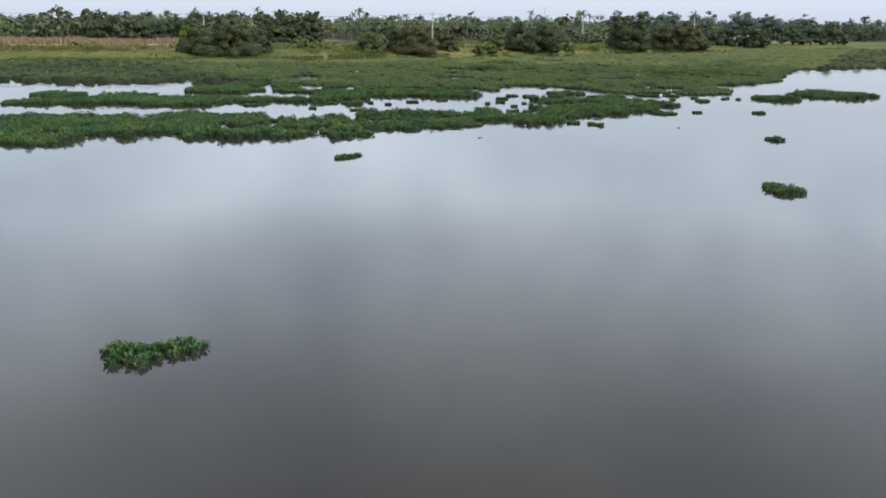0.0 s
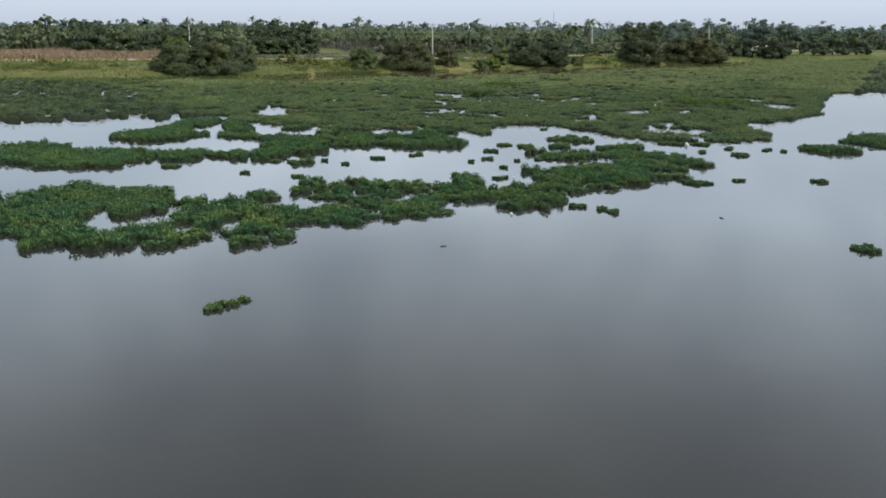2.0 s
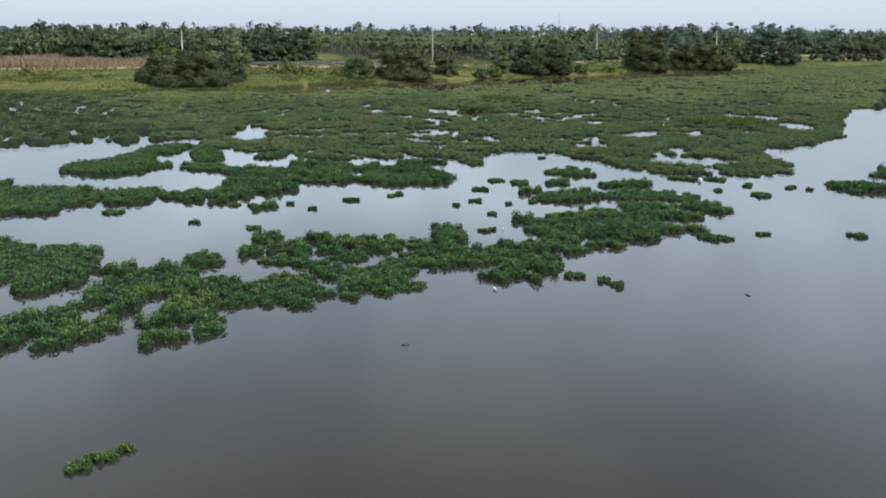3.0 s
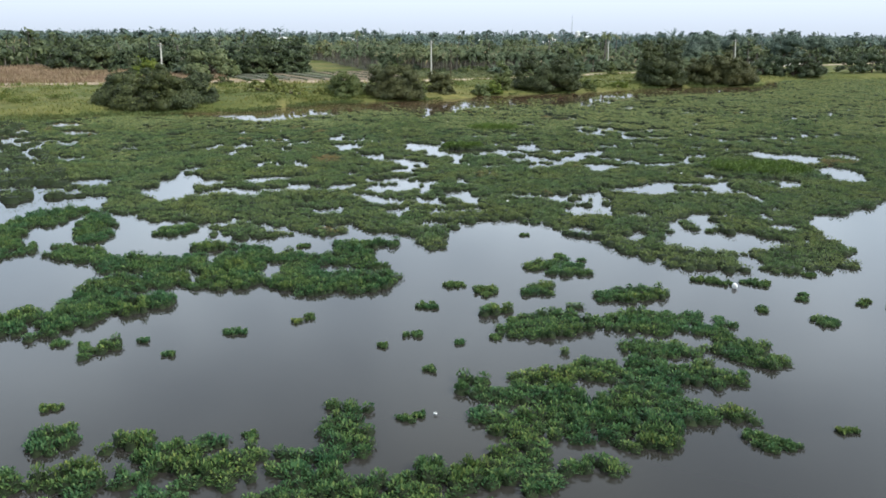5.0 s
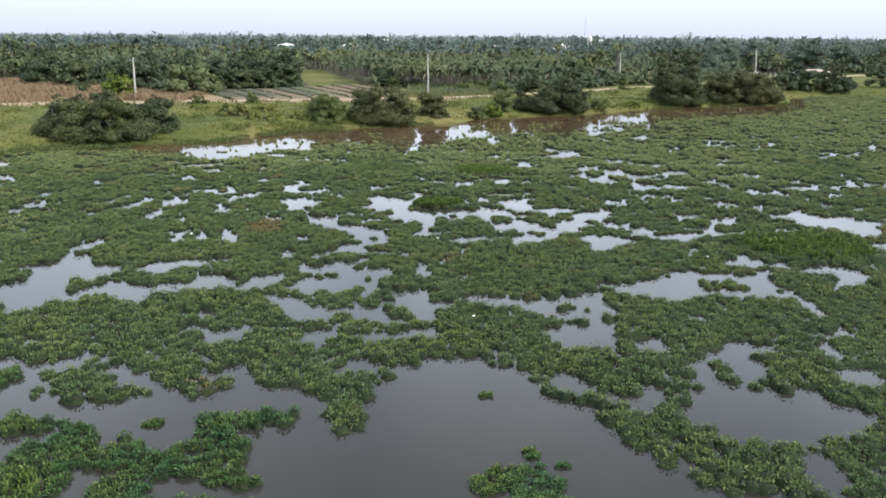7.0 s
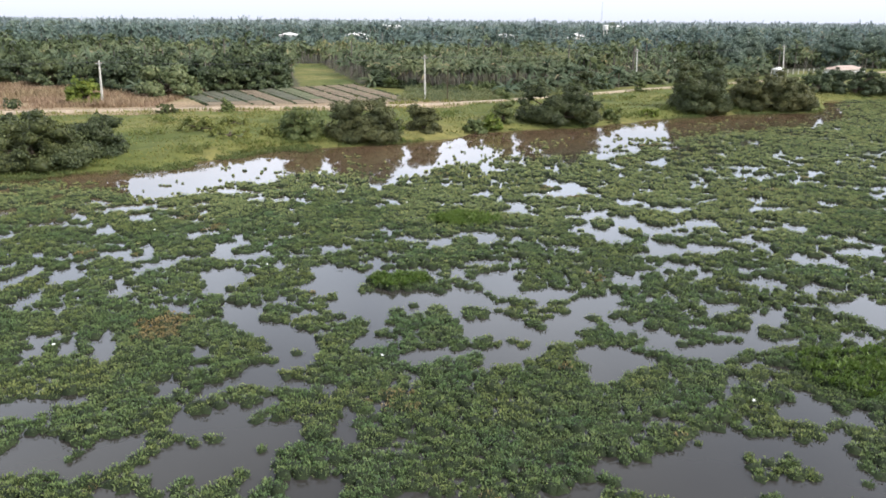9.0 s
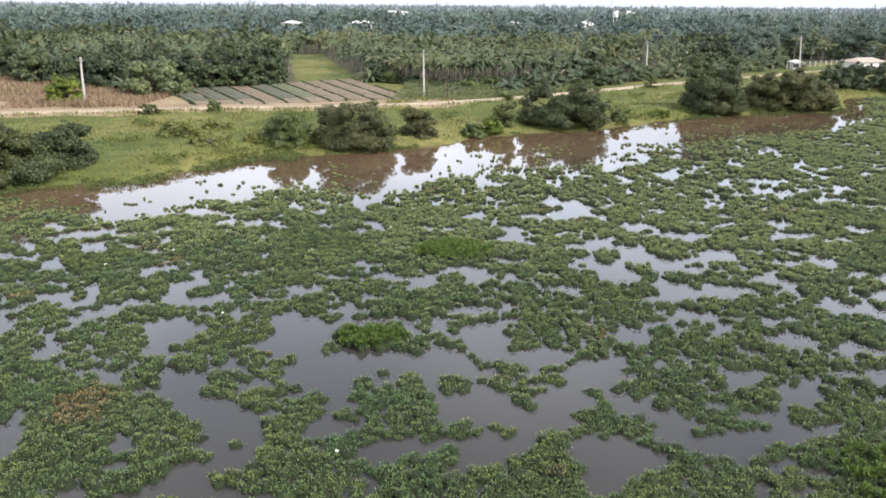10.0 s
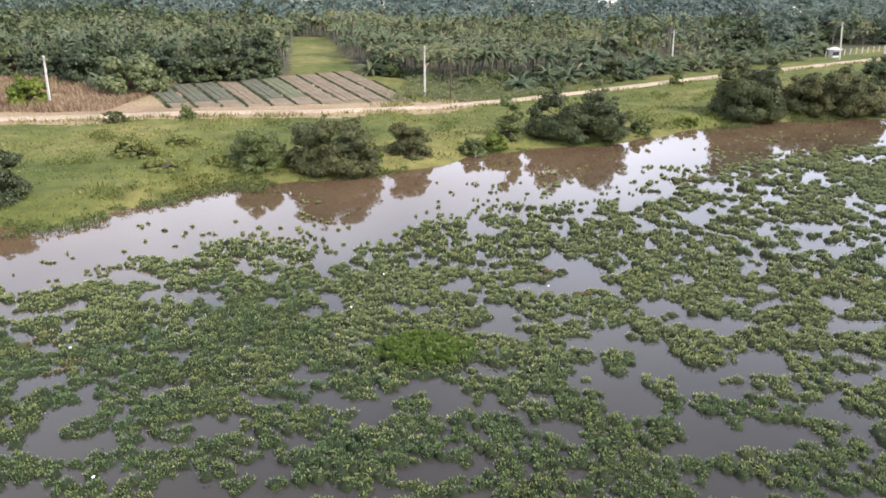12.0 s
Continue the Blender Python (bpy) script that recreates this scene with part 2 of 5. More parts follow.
M_ROOF = rough_material("pale_sheet_roof", [(0.3, (0.60, 0.57, 0.55)), (0.7, (0.80, 0.78, 0.76))], 0.4, 5.0, 0.6, 0.01)
M_TILE = rough_material("faded_red_roof", [(0.3, (0.36, 0.27, 0.23)), (0.7, (0.46, 0.37, 0.32))], 0.4, 5.0, 0.8, 0.01)
M_DARK = rough_material("dark_opening", [(0.3, (0.03, 0.035, 0.04)), (0.7, (0.05, 0.055, 0.06))], 1.0, 5.0, 0.3, 0.001)
M_FOAM = rough_material("white_foam", [(0.3, (0.72, 0.72, 0.70)), (0.7, (0.85, 0.85, 0.83))], 5.0, 30.0, 0.7, 0.004)
M_DRIFTWOOD = rough_material("wet_driftwood", [(0.3, (0.05, 0.04, 0.03)), (0.7, (0.10, 0.08, 0.06))], 3.0, 20.0, 0.6, 0.01)

# ground: meadow near the river, drier strips, dark litter under the trees
M_GROUND, nodes, links, b = material("river_meadow", 0.95, 0.15)
n1, n2, n3 = noise_node(nodes, links, 0.05, 6.0), noise_node(nodes, links, 0.6, 6.0), noise_node(nodes, links, 6.0, 4.0)
c1 = ramp_node(nodes, links, n1.outputs["Fac"], [(0.32, (0.068, 0.088, 0.026)), (0.5, (0.112, 0.122, 0.038)), (0.68, (0.172, 0.158, 0.062))])
c2 = ramp_node(nodes, links, n2.outputs["Fac"], [(0.3, (0.62, 0.68, 0.6)), (0.7, (1.2, 1.16, 1.05))])
c3 = ramp_node(nodes, links, n3.outputs["Fac"], [(0.3, (0.7, 0.7, 0.7)), (0.7, (1.2, 1.2, 1.2))])
col = mix_node(nodes, links, 1.0, mix_node(nodes, links, 1.0, c1.outputs["Color"], c2.outputs["Color"], "MULTIPLY"), c3.outputs["Color"], "MULTIPLY")
links.new(col, b.inputs["Base Color"])
bump(nodes, links, b, n2.outputs["Fac"], 0.8, 0.25)
M_LITTER = rough_material("woodland_floor", [(0.3, (0.045, 0.05, 0.026)), (0.7, (0.09, 0.085, 0.045))], 0.08, 2.0, 0.95, 0.1)
M_BARE = rough_material("dry_earth", [(0.3, (0.20, 0.145, 0.088)), (0.55, (0.29, 0.215, 0.135)), (0.75, (0.20, 0.18, 0.08))], 0.12, 2.5, 0.95, 0.1)


# ---- mesh helpers ----
def mesh_of(name, verts, faces, mats, face_mats=None, smooth=False):
    """A mesh from arrays: verts (n, 3), faces (m, k) all with k corners."""
    verts, faces = np.asarray(verts, dtype=np.float32), np.asarray(faces, dtype=np.int32)
    me = bpy.data.meshes.new(name)
    me.vertices.add(len(verts))
    me.vertices.foreach_set("co", verts.ravel())
    k = faces.shape[1]
    me.loops.add(faces.size)
    me.loops.foreach_set("vertex_index", faces.ravel())
    me.polygons.add(len(faces))
    me.polygons.foreach_set("loop_start", np.arange(0, faces.size, k, dtype=np.int32))
    for m in mats if isinstance(mats, (list, tuple)) else [mats]:
        me.materials.append(m)
    if face_mats is not None:
        me.polygons.foreach_set("material_index", np.asarray(face_mats, dtype=np.int32))
    if smooth:
        me.polygons.foreach_set("use_smooth", np.ones(len(faces), dtype=bool))
    me.update(calc_edges=True)
    return me


def part(name, bm, mat, parent=None, label=""):
    me = bpy.data.meshes.new(name)
    bm.to_mesh(me)
    bm.free()
    me.materials.append(mat)
    ob = new(name, me)
    ob.parent = parent
    return tagged(ob, label)


def mesh_part(name, me, parent, label=""):
    ob = new(name, me)
    ob.parent = parent
    return tagged(ob, label)


def thing(name, at, label, category, group=""):
    ob = new(name)
    ob.empty_display_size = 0.3
    ob.matrix_basis = pose(*at)
    return tagged(ob, label, category, group)


def box(bm, x0, y0, z0, x1, y1, z1):
    v = [bm.verts.new(p) for p in ((x0, y0, z0), (x1, y0, z0), (x1, y1, z0), (x0, y1, z0), (x0, y0, z1), (x1, y0, z1), (x1, y1, z1), (x0, y1, z1))]
    for f in ((3, 2, 1, 0), (4, 5, 6, 7), (0, 1, 5, 4), (1, 2, 6, 5), (2, 3, 7, 6), (3, 0, 4, 7)):
        bm.faces.new([v[i] for i in f])


def tube(bm, points, radii, sides=7, cap=True):
    """A tapered tube along a line of points."""
    rings = []
    points = [Vector(p) for p in points]
    for i, p in enumerate(points):
        d = (points[min(i + 1, len(points) - 1)] - points[max(i - 1, 0)]).normalized()
        a = d.cross(Vector((0.31, 0.95, 0.05))).normalized()
        c = d.cross(a)
        rings.append([bm.verts.new(p + radii[i] * (math.cos(2 * math.pi * k / sides) * a + math.sin(2 * math.pi * k / sides) * c)) for k in range(sides)])
    for r, s in zip(rings, rings[1:]):
        for k in range(sides):
            bm.faces.new((r[k], r[(k + 1) % sides], s[(k + 1) % sides], s[k]))
    if cap:
        bm.faces.new(rings[0][::-1])
        bm.faces.new(rings[-1])


def lattice(ix, iy, seed):
    h = (ix.astype(np.int64) * 374761393 + iy.astype(np.int64) * 668265263 + seed * 974634521) & 0x7FFFFFFF
    h = ((h ^ (h >> 13)) * 1274126177) & 0x7FFFFFFF
    return ((h ^ (h >> 16)) & 0xFFFF) / 65535.0


def drift(x, y, size, seed):
    """Smooth noise from -1 to 1 with features of that size in metres."""
    x, y = np.asarray(x) / size, np.asarray(y) / size
    ix, iy = np.floor(x), np.floor(y)
    u, v = x - ix, y - iy
    u, v = u * u * (3 - 2 * u), v * v * (3 - 2 * v)
    ix, iy = ix.astype(np.int64), iy.astype(np.int64)
    a = lattice(ix, iy, seed) * (1 - u) + lattice(ix + 1, iy, seed) * u
    c = lattice(ix, iy + 1, seed) * (1 - u) + lattice(ix + 1, iy + 1, seed) * u
    return 2 * (a * (1 - v) + c * v) - 1


# ---- the plan: shore, road, edges of the plant mat ----
SHORE = [(-900, 150), (-120, 126), (-70, 121), (-42, 121), (-36, 125.4), (-30, 128.6), (-23.8, 131.2), (-19.7, 132.2), (-16.9, 136), (-13.8, 140.2), (-10.2, 144.8), (-8.8, 146.6), (-2, 147.6), (5.1, 152.3), (10.1, 156.6), (12.4, 160.2), (20.1, 164.8), (27.4, 166.6), (33.2, 172.4), (43.2, 179.2), (56.2, 187), (70.2, 189.4), (76, 197), (80, 207), (84, 213), (100, 219), (140, 226), (900, 280)]
ROAD = [(-300, 150), (-120, 155), (-70, 163), (-48.1, 169.2), (-33, 173.8), (-24.9, 176.6), (-13.7, 178.4), (-4.8, 180.8), (5.2, 184.2), (17.1, 191.6), (26.1, 199.2), (36, 207.4), (47.7, 218.1), (56.4, 225), (85, 248.3), (103.6, 263.4), (170, 318)]
MAT_FRONT = [(-900, 80), (-60, 77), (-40, 73.5), (-29, 71.5), (-26.6, 71.6), (-25.1, 73.2), (-23.5, 74.2), (-14.6, 73.9), (-12.8, 71.5), (-8.4, 69.2), (-6.4, 67.9), (-3.9, 66), (-1, 66.7), (2.9, 67.2), (4.6, 66.2), (5.2, 64.2), (6.15, 64.2), (6.4, 69), (8.4, 69.8), (11, 69.6), (12, 67.5), (13.6, 65.8), (14, 63.7), (15.2, 62.1), (17.1, 60.8), (20.3, 59.8), (23.8, 60.9), (25, 64.5), (25.6, 69.8), (31, 73.3), (35.5, 78), (48.3, 101), (54.6, 104.5), (62, 107), (900, 130)]
MAT_BACK = [(-900, 130), (-60, 118), (-40, 119), (-33, 125), (-27.5, 124.4), (-22.5, 123), (-18.6, 122.6), (-15.8, 119), (-13.7, 119.9), (-11.3, 123), (-8.6, 126), (-5.7, 130.8), (-0.1, 131), (3, 128.8), (6.9, 131.4), (9.9, 136.4), (14.6, 138.5), (16.6, 141.8), (26.9, 144.4), (30.8, 152), (37.4, 156.1), (49.3, 165.4), (62.7, 171.8), (73, 182), (79, 200), (84, 210), (100, 217), (140, 224), (900, 274)]


def along(line, x):
    return np.interp(x, [p[0] for p in line], [p[1] for p in line])


def ground_z(x, y):
    d = y - along(SHORE, x) + 1.2 * drift(x, y, 6.0, 3) + 0.5 * drift(x, y, 2.0, 4)
    rise = np.clip(d / 9.0, -1, 1)
    z = np.where(d > 0, 1.15 * rise * (2 - rise), 1.6 * rise)
    on_road = np.exp(-((y - along(ROAD, x)) / 5.0) ** 2)
    return z + np.clip(d / 8, 0, 1) * (0.12 * drift(x, y, 5.0, 5) + 0.10 * drift(x, y, 1.7, 6)) * (1 - on_road) + 0.1 * on_road * (d > 3)


# ---- ground and water ----
def stretch(parts):
    return np.unique(np.concatenate([np.arange(a, b + 1e-6, s) for a, b, s in parts]))


gx = stretch([(-4000, -400, 400), (-400, -130, 18), (-130, -60, 3), (-60, 90, 1.0), (90, 150, 3), (150, 400, 20), (400, 4000, 400)])
gy = stretch([(-3000, 60, 340), (90, 118, 4), (118, 250, 1.0), (250, 320, 5), (320, 700, 40), (700, 4600, 390)])
X, Y = np.meshgrid(gx, gy)
Z = ground_z(X, Y)
idx = np.arange(X.size).reshape(X.shape)
faces = np.stack([idx[:-1, :-1], idx[:-1, 1:], idx[1:, 1:], idx[1:, :-1]], -1).reshape(-1, 4)
FX, FY = (X[:-1, :-1] + X[1:, 1:]).ravel() / 2, (Y[:-1, :-1] + Y[1:, 1:]).ravel() / 2
WOOD_FRONT = [(-900, 260), (-90, 222), (-60, 204), (-47, 195), (-36, 204), (-23, 215), (-11, 226), (3, 212), (28, 216), (40, 220), (50, 229), (60, 239), (80, 257), (100, 278), (130, 304), (900, 420)]


def in_alley(x, y):
    """The grass lane that runs back between the orchards."""
    return (y < 305) & (y > 205) & (np.abs(x - (-17.5 - (y - 223.5) * 0.272)) < 6.8 - (y - 223.5) * 0.02)


wood = (FY > along(WOOD_FRONT, FX) + 2 * drift(FX, FY, 4.0, 8)) & ~in_alley(FX, FY)
behind = FY - along(ROAD, FX)
bare = (behind > -4 + 2.0 * drift(FX, FY, 6.0, 9)) & (behind < 9 + 5 * drift(FX, FY, 7.0, 10)) & ~wood & (FX < 12)
bare |= (FX < -38) & (behind > 0) & ~wood & ~in_alley(FX, FY)
bare |= (FX > -40) & (FX < -4) & (behind > 0) & (behind < 46 - 0.6 * (FX + 40)) & ~wood & ~(in_alley(FX, FY) & (FY > 224))
ground = new("ground", mesh_of("ground", np.stack([X, Y, Z], -1).reshape(-1, 3), faces, [M_GROUND, M_LITTER, M_BARE], np.where(wood, 1, np.where(bare, 2, 0)), True))
tagged(ground, "green riverside meadow with dry earth and woodland floor behind", "ground", kind="structure")

bm = bmesh.new()
box(bm, -4000, -3000, -0.5, 4000, 600, 0.0)
bm.faces.ensure_lookup_table()
bmesh.ops.delete(bm, geom=[f for f in bm.faces if f.normal.z < 0.5 and f.calc_center_median().z < -0.2], context="FACES")
water = part("water", bm, M_WATER)
tagged(water, "calm murky grey-brown river water reflecting the sky", "water", kind="structure")

# dirt road on its low bank
rx = np.arange(-200, 172, 1.5)
ry = along(ROAD, rx)
slope = np.gradient(ry, rx)
nx, ny = -slope / np.hypot(1, slope), 1 / np.hypot(1, slope)
half = 1.4 + 0.3 * drift(rx, ry, 5.0, 21)
rows = []
for k, lift in ((-1.0, -0.25), (-0.8, 0.05), (0.0, 0.10), (0.8, 0.05), (1.0, -0.25)):
    px, py = rx + nx * half * k, ry + ny * half * k
    rows.append(np.stack([px, py, np.full_like(px, 1.32 + lift)], -1))
V = np.concatenate(rows)
n = len(rx)
F = np.concatenate([np.stack([np.arange(n - 1) + r * n, np.arange(1, n) + r * n, np.arange(1, n) + (r + 1) * n, np.arange(n - 1) + (r + 1) * n], -1) for r in range(4)])
tagged(new("road", mesh_of("road", V, F, M_ROAD, smooth=True)), "pale sandy dirt road along the river bank", "road", kind="structure")


# ---- floating water hyacinth ----
# islands, clumps and gaps: centre x, y, half length, half width, turn in degrees
ISLANDS_A = [(-3.94, 44.22, 0.44, 0.45, 18), (-3.42, 45.95, 0.91, 0.61, 24), (-2.46, 44.39, 0.96, 0.45, 11), (-2.15, 42.97, 0.87, 0.48, -4), (-1.85, 46.11, 0.76, 0.67, 16), (-0.63, 45.23, 0.81, 0.7, 14), (-0.34, 43.52, 0.68, 0.42, -3), (0.73, 44.64, 0.84, 0.78, 20), (2.23, 45.08, 0.8, 0.58, 14), (3.14, 43.83, 1.37, 0.85, 0), (3.32, 47.46, 0.39, 0.58, 11), (3.54, 45.98, 0.72, 0.7, -22), (3.13, 42.91, 1.24, 0.63, -1), (1.77, 42.42, 0.6, 0.25, 1), (5.57, 44.49, 1.34, 0.67, 17), (5.81, 43.23, 1.27, 0.65, 6), (6.35, 42.27, 1.23, 0.27, 0), (7.35, 44.49, 1.01, 0.76, -6), (7.57, 47.21, 0.9, 0.78, -14)]
ISLANDS_B = [(7.63, 45.74, 0.81, 0.86, 0), (6.58, 49.11, 0.5, 0.48, 26), (7.37, 48.59, 0.57, 0.32, -35), (8.97, 49.34, 0.87, 0.86, 0), (9.43, 48.26, 1.2, 0.86, 1), (9.6, 46.71, 0.95, 0.93, 22), (9.16, 45.08, 0.56, 0.43, -6), (8.72, 53.77, 0.82, 1.18, -24), (10.19, 54.2, 1.19, 0.76, -21), (13.26, 54.27, 2.29, 1, 4), (12.54, 52.14, 2.08, 0.76, 0), (15.4, 51.91, 1.07, 0.68, -58), (12.31, 50.17, 1.69, 0.72, -8), (11.68, 48.63, 1, 0.91, -4), (12.66, 47.65, 0.64, 0.35, -8), (10.97, 46.95, 0.91, 0.74, 5), (10.68, 45.99, 0.54, 0.26, 11), (7.53, 55.32, 0.65, 0.5, -9), (-9.04, 53.45, 0.64, 1.36, 49)]
ISLANDS_C = [(-8.8, 54.9, 0.46, 0.58, 9), (-7.34, 55.06, 1.04, 1.74, 8), (-7.29, 56.84, 1.29, 1.32, 4), (-6.71, 58.7, 1.94, 1.79, 13), (-7.22, 61.16, 1.75, 1.45, 7), (-5.18, 56.2, 0.73, 0.81, 1), (-3.2, 60.9, 1.25, 1.5, 10), (-2.74, 58.65, 1.1, 0.98, -10), (-1.1, 62.2, 0.85, 0.95, 20), (0.05, 59.43, 1.29, 1.8, 12), (1.5, 62.5, 1.2, 1.5, 10), (2.39, 59.34, 1.32, 1.85, -1), (-5.06, 62.15, 0.4, 0.59, 8), (-15.45, 69.72, 1.17, 2.87, -14), (-15.22, 64.07, 1.01, 2.83, 20), (-11.94, 63.44, 1.62, 0.9, 13), (-10.26, 62.78, 0.91, 1.61, 37), (-11.79, 67.17, 0.6, 3.47, 20), (-7.48, 67.48, 0.76, 1.31, 1)]
ISLANDS_D = [(10.79, 61.08, 1.22, 1.09, 5), (9.88, 58.28, 0.6, 0.78, -11), (12.77, 57.2, 1.58, 0.5, 18), (-4.9, 52.02, 0.63, 0.52, 26), (-12.4, 44.4, 0.54, 0.73, 0), (-10.88, 42.8, 1.29, 1.26, 14), (-9.84, 40.75, 1.17, 0.97, 25), (-7.75, 41.86, 0.47, 0.54, 0), (-6.9, 39.64, 1.3, 1.51, 4), (-6.04, 41.54, 0.98, 0.93, -14), (-7.6, 36.57, 1.18, 0.66, -10), (-7.69, 37.7, 0.46, 0.64, 26), (-5.57, 37.38, 1.49, 1.34, 9), (-4.31, 35.93, 0.71, 0.53, 5), (-4.16, 39.31, 1.48, 1.64, 1), (-1.97, 39.84, 1.08, 1.34, 9), (-3.59, 37.13, 0.5, 0.88, 4), (-5.37, 43.31, 0.63, 0.84, 12), (-0.33, 41.52, 0.73, 0.47, 0)]
ISLANDS_E = [(0.36, 40.28, 0.86, 0.77, -9), (1.47, 41.81, 0.91, 0.9, 0), (1.68, 40.28, 0.82, 0.42, 31), (2.64, 42.63, 1.08, 0.78, 21), (5.33, 41.16, 0.64, 0.68, 5), (6.46, 42.15, 0.55, 0.69, -10), (4.9, 43.57, 0.8, 0.83, 5), (-16.96, 55.03, 2.16, 1.44, 0), (-12.5, 54.05, 1.78, 1.75, 0), (-16.28, 62.83, 2.47, 2.48, 17), (-16.18, 66.73, 1.05, 1.69, 13), (-20.73, 39.02, 2.51, 5.36, 4), (-17.24, 40.36, 2.06, 4.32, 11), (-13.42, 40.45, 2.51, 4.21, -9), (-17.72, 34.3, 2.05, 1.39, 6), (-21.97, 53.63, 3.3, 2.41, -5), (-16.92, 52.3, 2.91, 2.06, 1), (-26.24, 51.94, 2.05, 1.04, 6), (-26.64, 58.03, 1.47, 1.88, 18)]
ISLANDS_F = [(-13.76, 42.96, 1.76, 2.37, 0), (-10.78, 42.76, 1.66, 2.06, 4), (-12.6, 39.74, 1.38, 0.69, -7), (-10.94, 36.74, 1.16, 1.3, -9), (-8.86, 36.02, 1.23, 0.91, 7), (-21.29, 56.01, 2.19, 2.74, 0), (25.3, 56.59, 1.61, 1.34, 0), (31.26, 59.81, 2.88, 2.78, 9), (-2.8, 62.8, 1.1, 1.1, 0), (0.25, 61.7, 1.0, 0.75, 0), (2.4, 64.4, 1.1, 0.55, 12), (-4.5, 64.0, 0.85, 0.45, 0), (-1.6, 62.1, 0.8, 0.6, 0)]
ISLANDS = ISLANDS_A + ISLANDS_B + ISLANDS_C + ISLANDS_D + ISLANDS_E + ISLANDS_F
CLUMPS_A = [(11.22, 62.75, 0.25, 0.33, 1), (12.06, 62.21, 0.18, 0.17, 1), (7.55, 57.85, 0.48, 0.53, 1), (6.35, 58.54, 0.42, 0.32, 1), (5.31, 56.01, 0.4, 0.32, 0), (4.93, 53.21, 0.38, 0.19, 0), (5.43, 50.43, 0.15, 0.23, 0), (0.74, 54.42, 0.15, 0.16, 0), (1.11, 54.8, 0.17, 0.29, 0), (-1.13, 53.4, 0.4, 0.25, 0), (-6.51, 52.32, 0.23, 0.28, 0), (-5.72, 52.22, 0.15, 0.17, 0), (-3.91, 52.6, 0.15, 0.23, 0), (-2.74, 51.54, 0.16, 0.17, 0), (-4.66, 47.88, 0.32, 0.17, 0), (4.79, 47.34, 0.23, 0.16, 0), (5.21, 47.6, 0.15, 0.17, 0), (0.99, 46.48, 0.15, 0.17, 0), (6.37, 52.56, 0.17, 0.17, 0)]
CLUMPS_B = [(7.54, 52.99, 0.15, 0.17, 0), (13.86, 46.18, 0.66, 0.37, -38), (16.05, 46.76, 0.3, 0.15, 0), (19.31, 54.54, 0.45, 0.45, -20), (19.57, 56.88, 0.21, 0.17, 1), (17.51, 55.64, 0.15, 0.18, 0), (21.57, 56.41, 0.16, 0.17, 1), (16.84, 59.18, 0.82, 0.35, -27), (18.63, 58.91, 0.6, 0.35, -24), (-7.36, 48.91, 0.21, 0.23, 0), (-0.66, 64.39, 0.3, 0.26, 1), (10.04, 66.66, 0.25, 0.19, 1), (3.87, 52.28, 0.15, 0.17, 0), (21.36, 60.03, 0.35, 0.18, 1), (7.37, 41.31, 0.42, 0.23, -20), (8.28, 40.78, 0.22, 0.21, -30), (8.57, 40.26, 0.23, 0.25, 0), (19.8, 46.5, 0.32, 0.3, 0), (-11.48, 50.74, 0.45, 0.31, 0)]
CLUMPS_C = [(17.6, 55.92, 0.15, 0.2, 0), (21.91, 56.75, 0.18, 0.17, 0), (22.47, 56.05, 0.15, 0.17, 0), (19.89, 57.47, 0.15, 0.17, 0), (-3.73, 29.99, 0.61, 0.18, 42), (-5.23, 11.37, 0.7, 0.35, 10), (10.27, 23.35, 0.5, 0.77, -1), (15.35, 34.91, 0.34, 0.4, 0)]
CLUMPS = CLUMPS_A + CLUMPS_B + CLUMPS_C
GAPS_A = [(-11.83, 79.53, 1.07, 2.24, 21), (-11.09, 76.74, 1.24, 1.65, -10), (-12.22, 82.81, 0.77, 1.17, 30), (-12.52, 85.85, 1.32, 0.69, 80), (-7.61, 77.75, 1.87, 1.05, -13), (-10.02, 80.73, 1, 1.24, 32), (-5.97, 76.33, 0.31, 0.92, 2), (-5.25, 78.35, 0.9, 0.76, -44), (-6.79, 82.02, 0.88, 0.74, -11), (-3.27, 79.38, 1.36, 1.16, 32), (-0.72, 79.58, 1.18, 1.69, 6), (0.85, 76.05, 1.6, 0.85, -50), (2.42, 74.72, 1.05, 0.85, -19), (2.47, 79.21, 1.48, 1.15, 8), (4.55, 80.73, 1.29, 0.99, 25), (3.47, 78.5, 0.68, 1.04, -19), (-0.54, 71.97, 0.73, 1.01, 6), (1.23, 72.9, 1.01, 0.47, 7), (3.31, 72.51, 0.75, 0.49, -21)]
GAPS_B = [(-5.99, 70.81, 0.6, 0.48, 92), (-5.81, 68.65, 0.6, 0.76, 24), (-8.24, 71.02, 0.54, 0.69, 13), (-3.29, 68.64, 0.55, 0.49, 18), (7.18, 77.22, 1.04, 0.98, -13), (8.23, 75.62, 0.82, 1.04, -23), (7.33, 81.71, 0.52, 0.99, 2), (11.31, 76.4, 1.99, 0.91, -9), (12.88, 75.33, 0.68, 0.99, 2), (14.96, 76.88, 1.4, 0.76, 20), (15.9, 75.54, 0.64, 0.57, -30), (19.37, 78.2, 2.35, 1.5, -8), (23.24, 77.76, 1.8, 0.6, -2), (20.18, 79.75, 1.26, 0.85, -10), (14.3, 72.06, 1.29, 1.22, -26), (16.93, 71.15, 0.93, 0.79, -23), (18.27, 71.86, 0.28, 0.75, -50), (18.35, 69.34, 0.37, 0.91, -28), (21.03, 71.02, 0.93, 0.74, -5)]
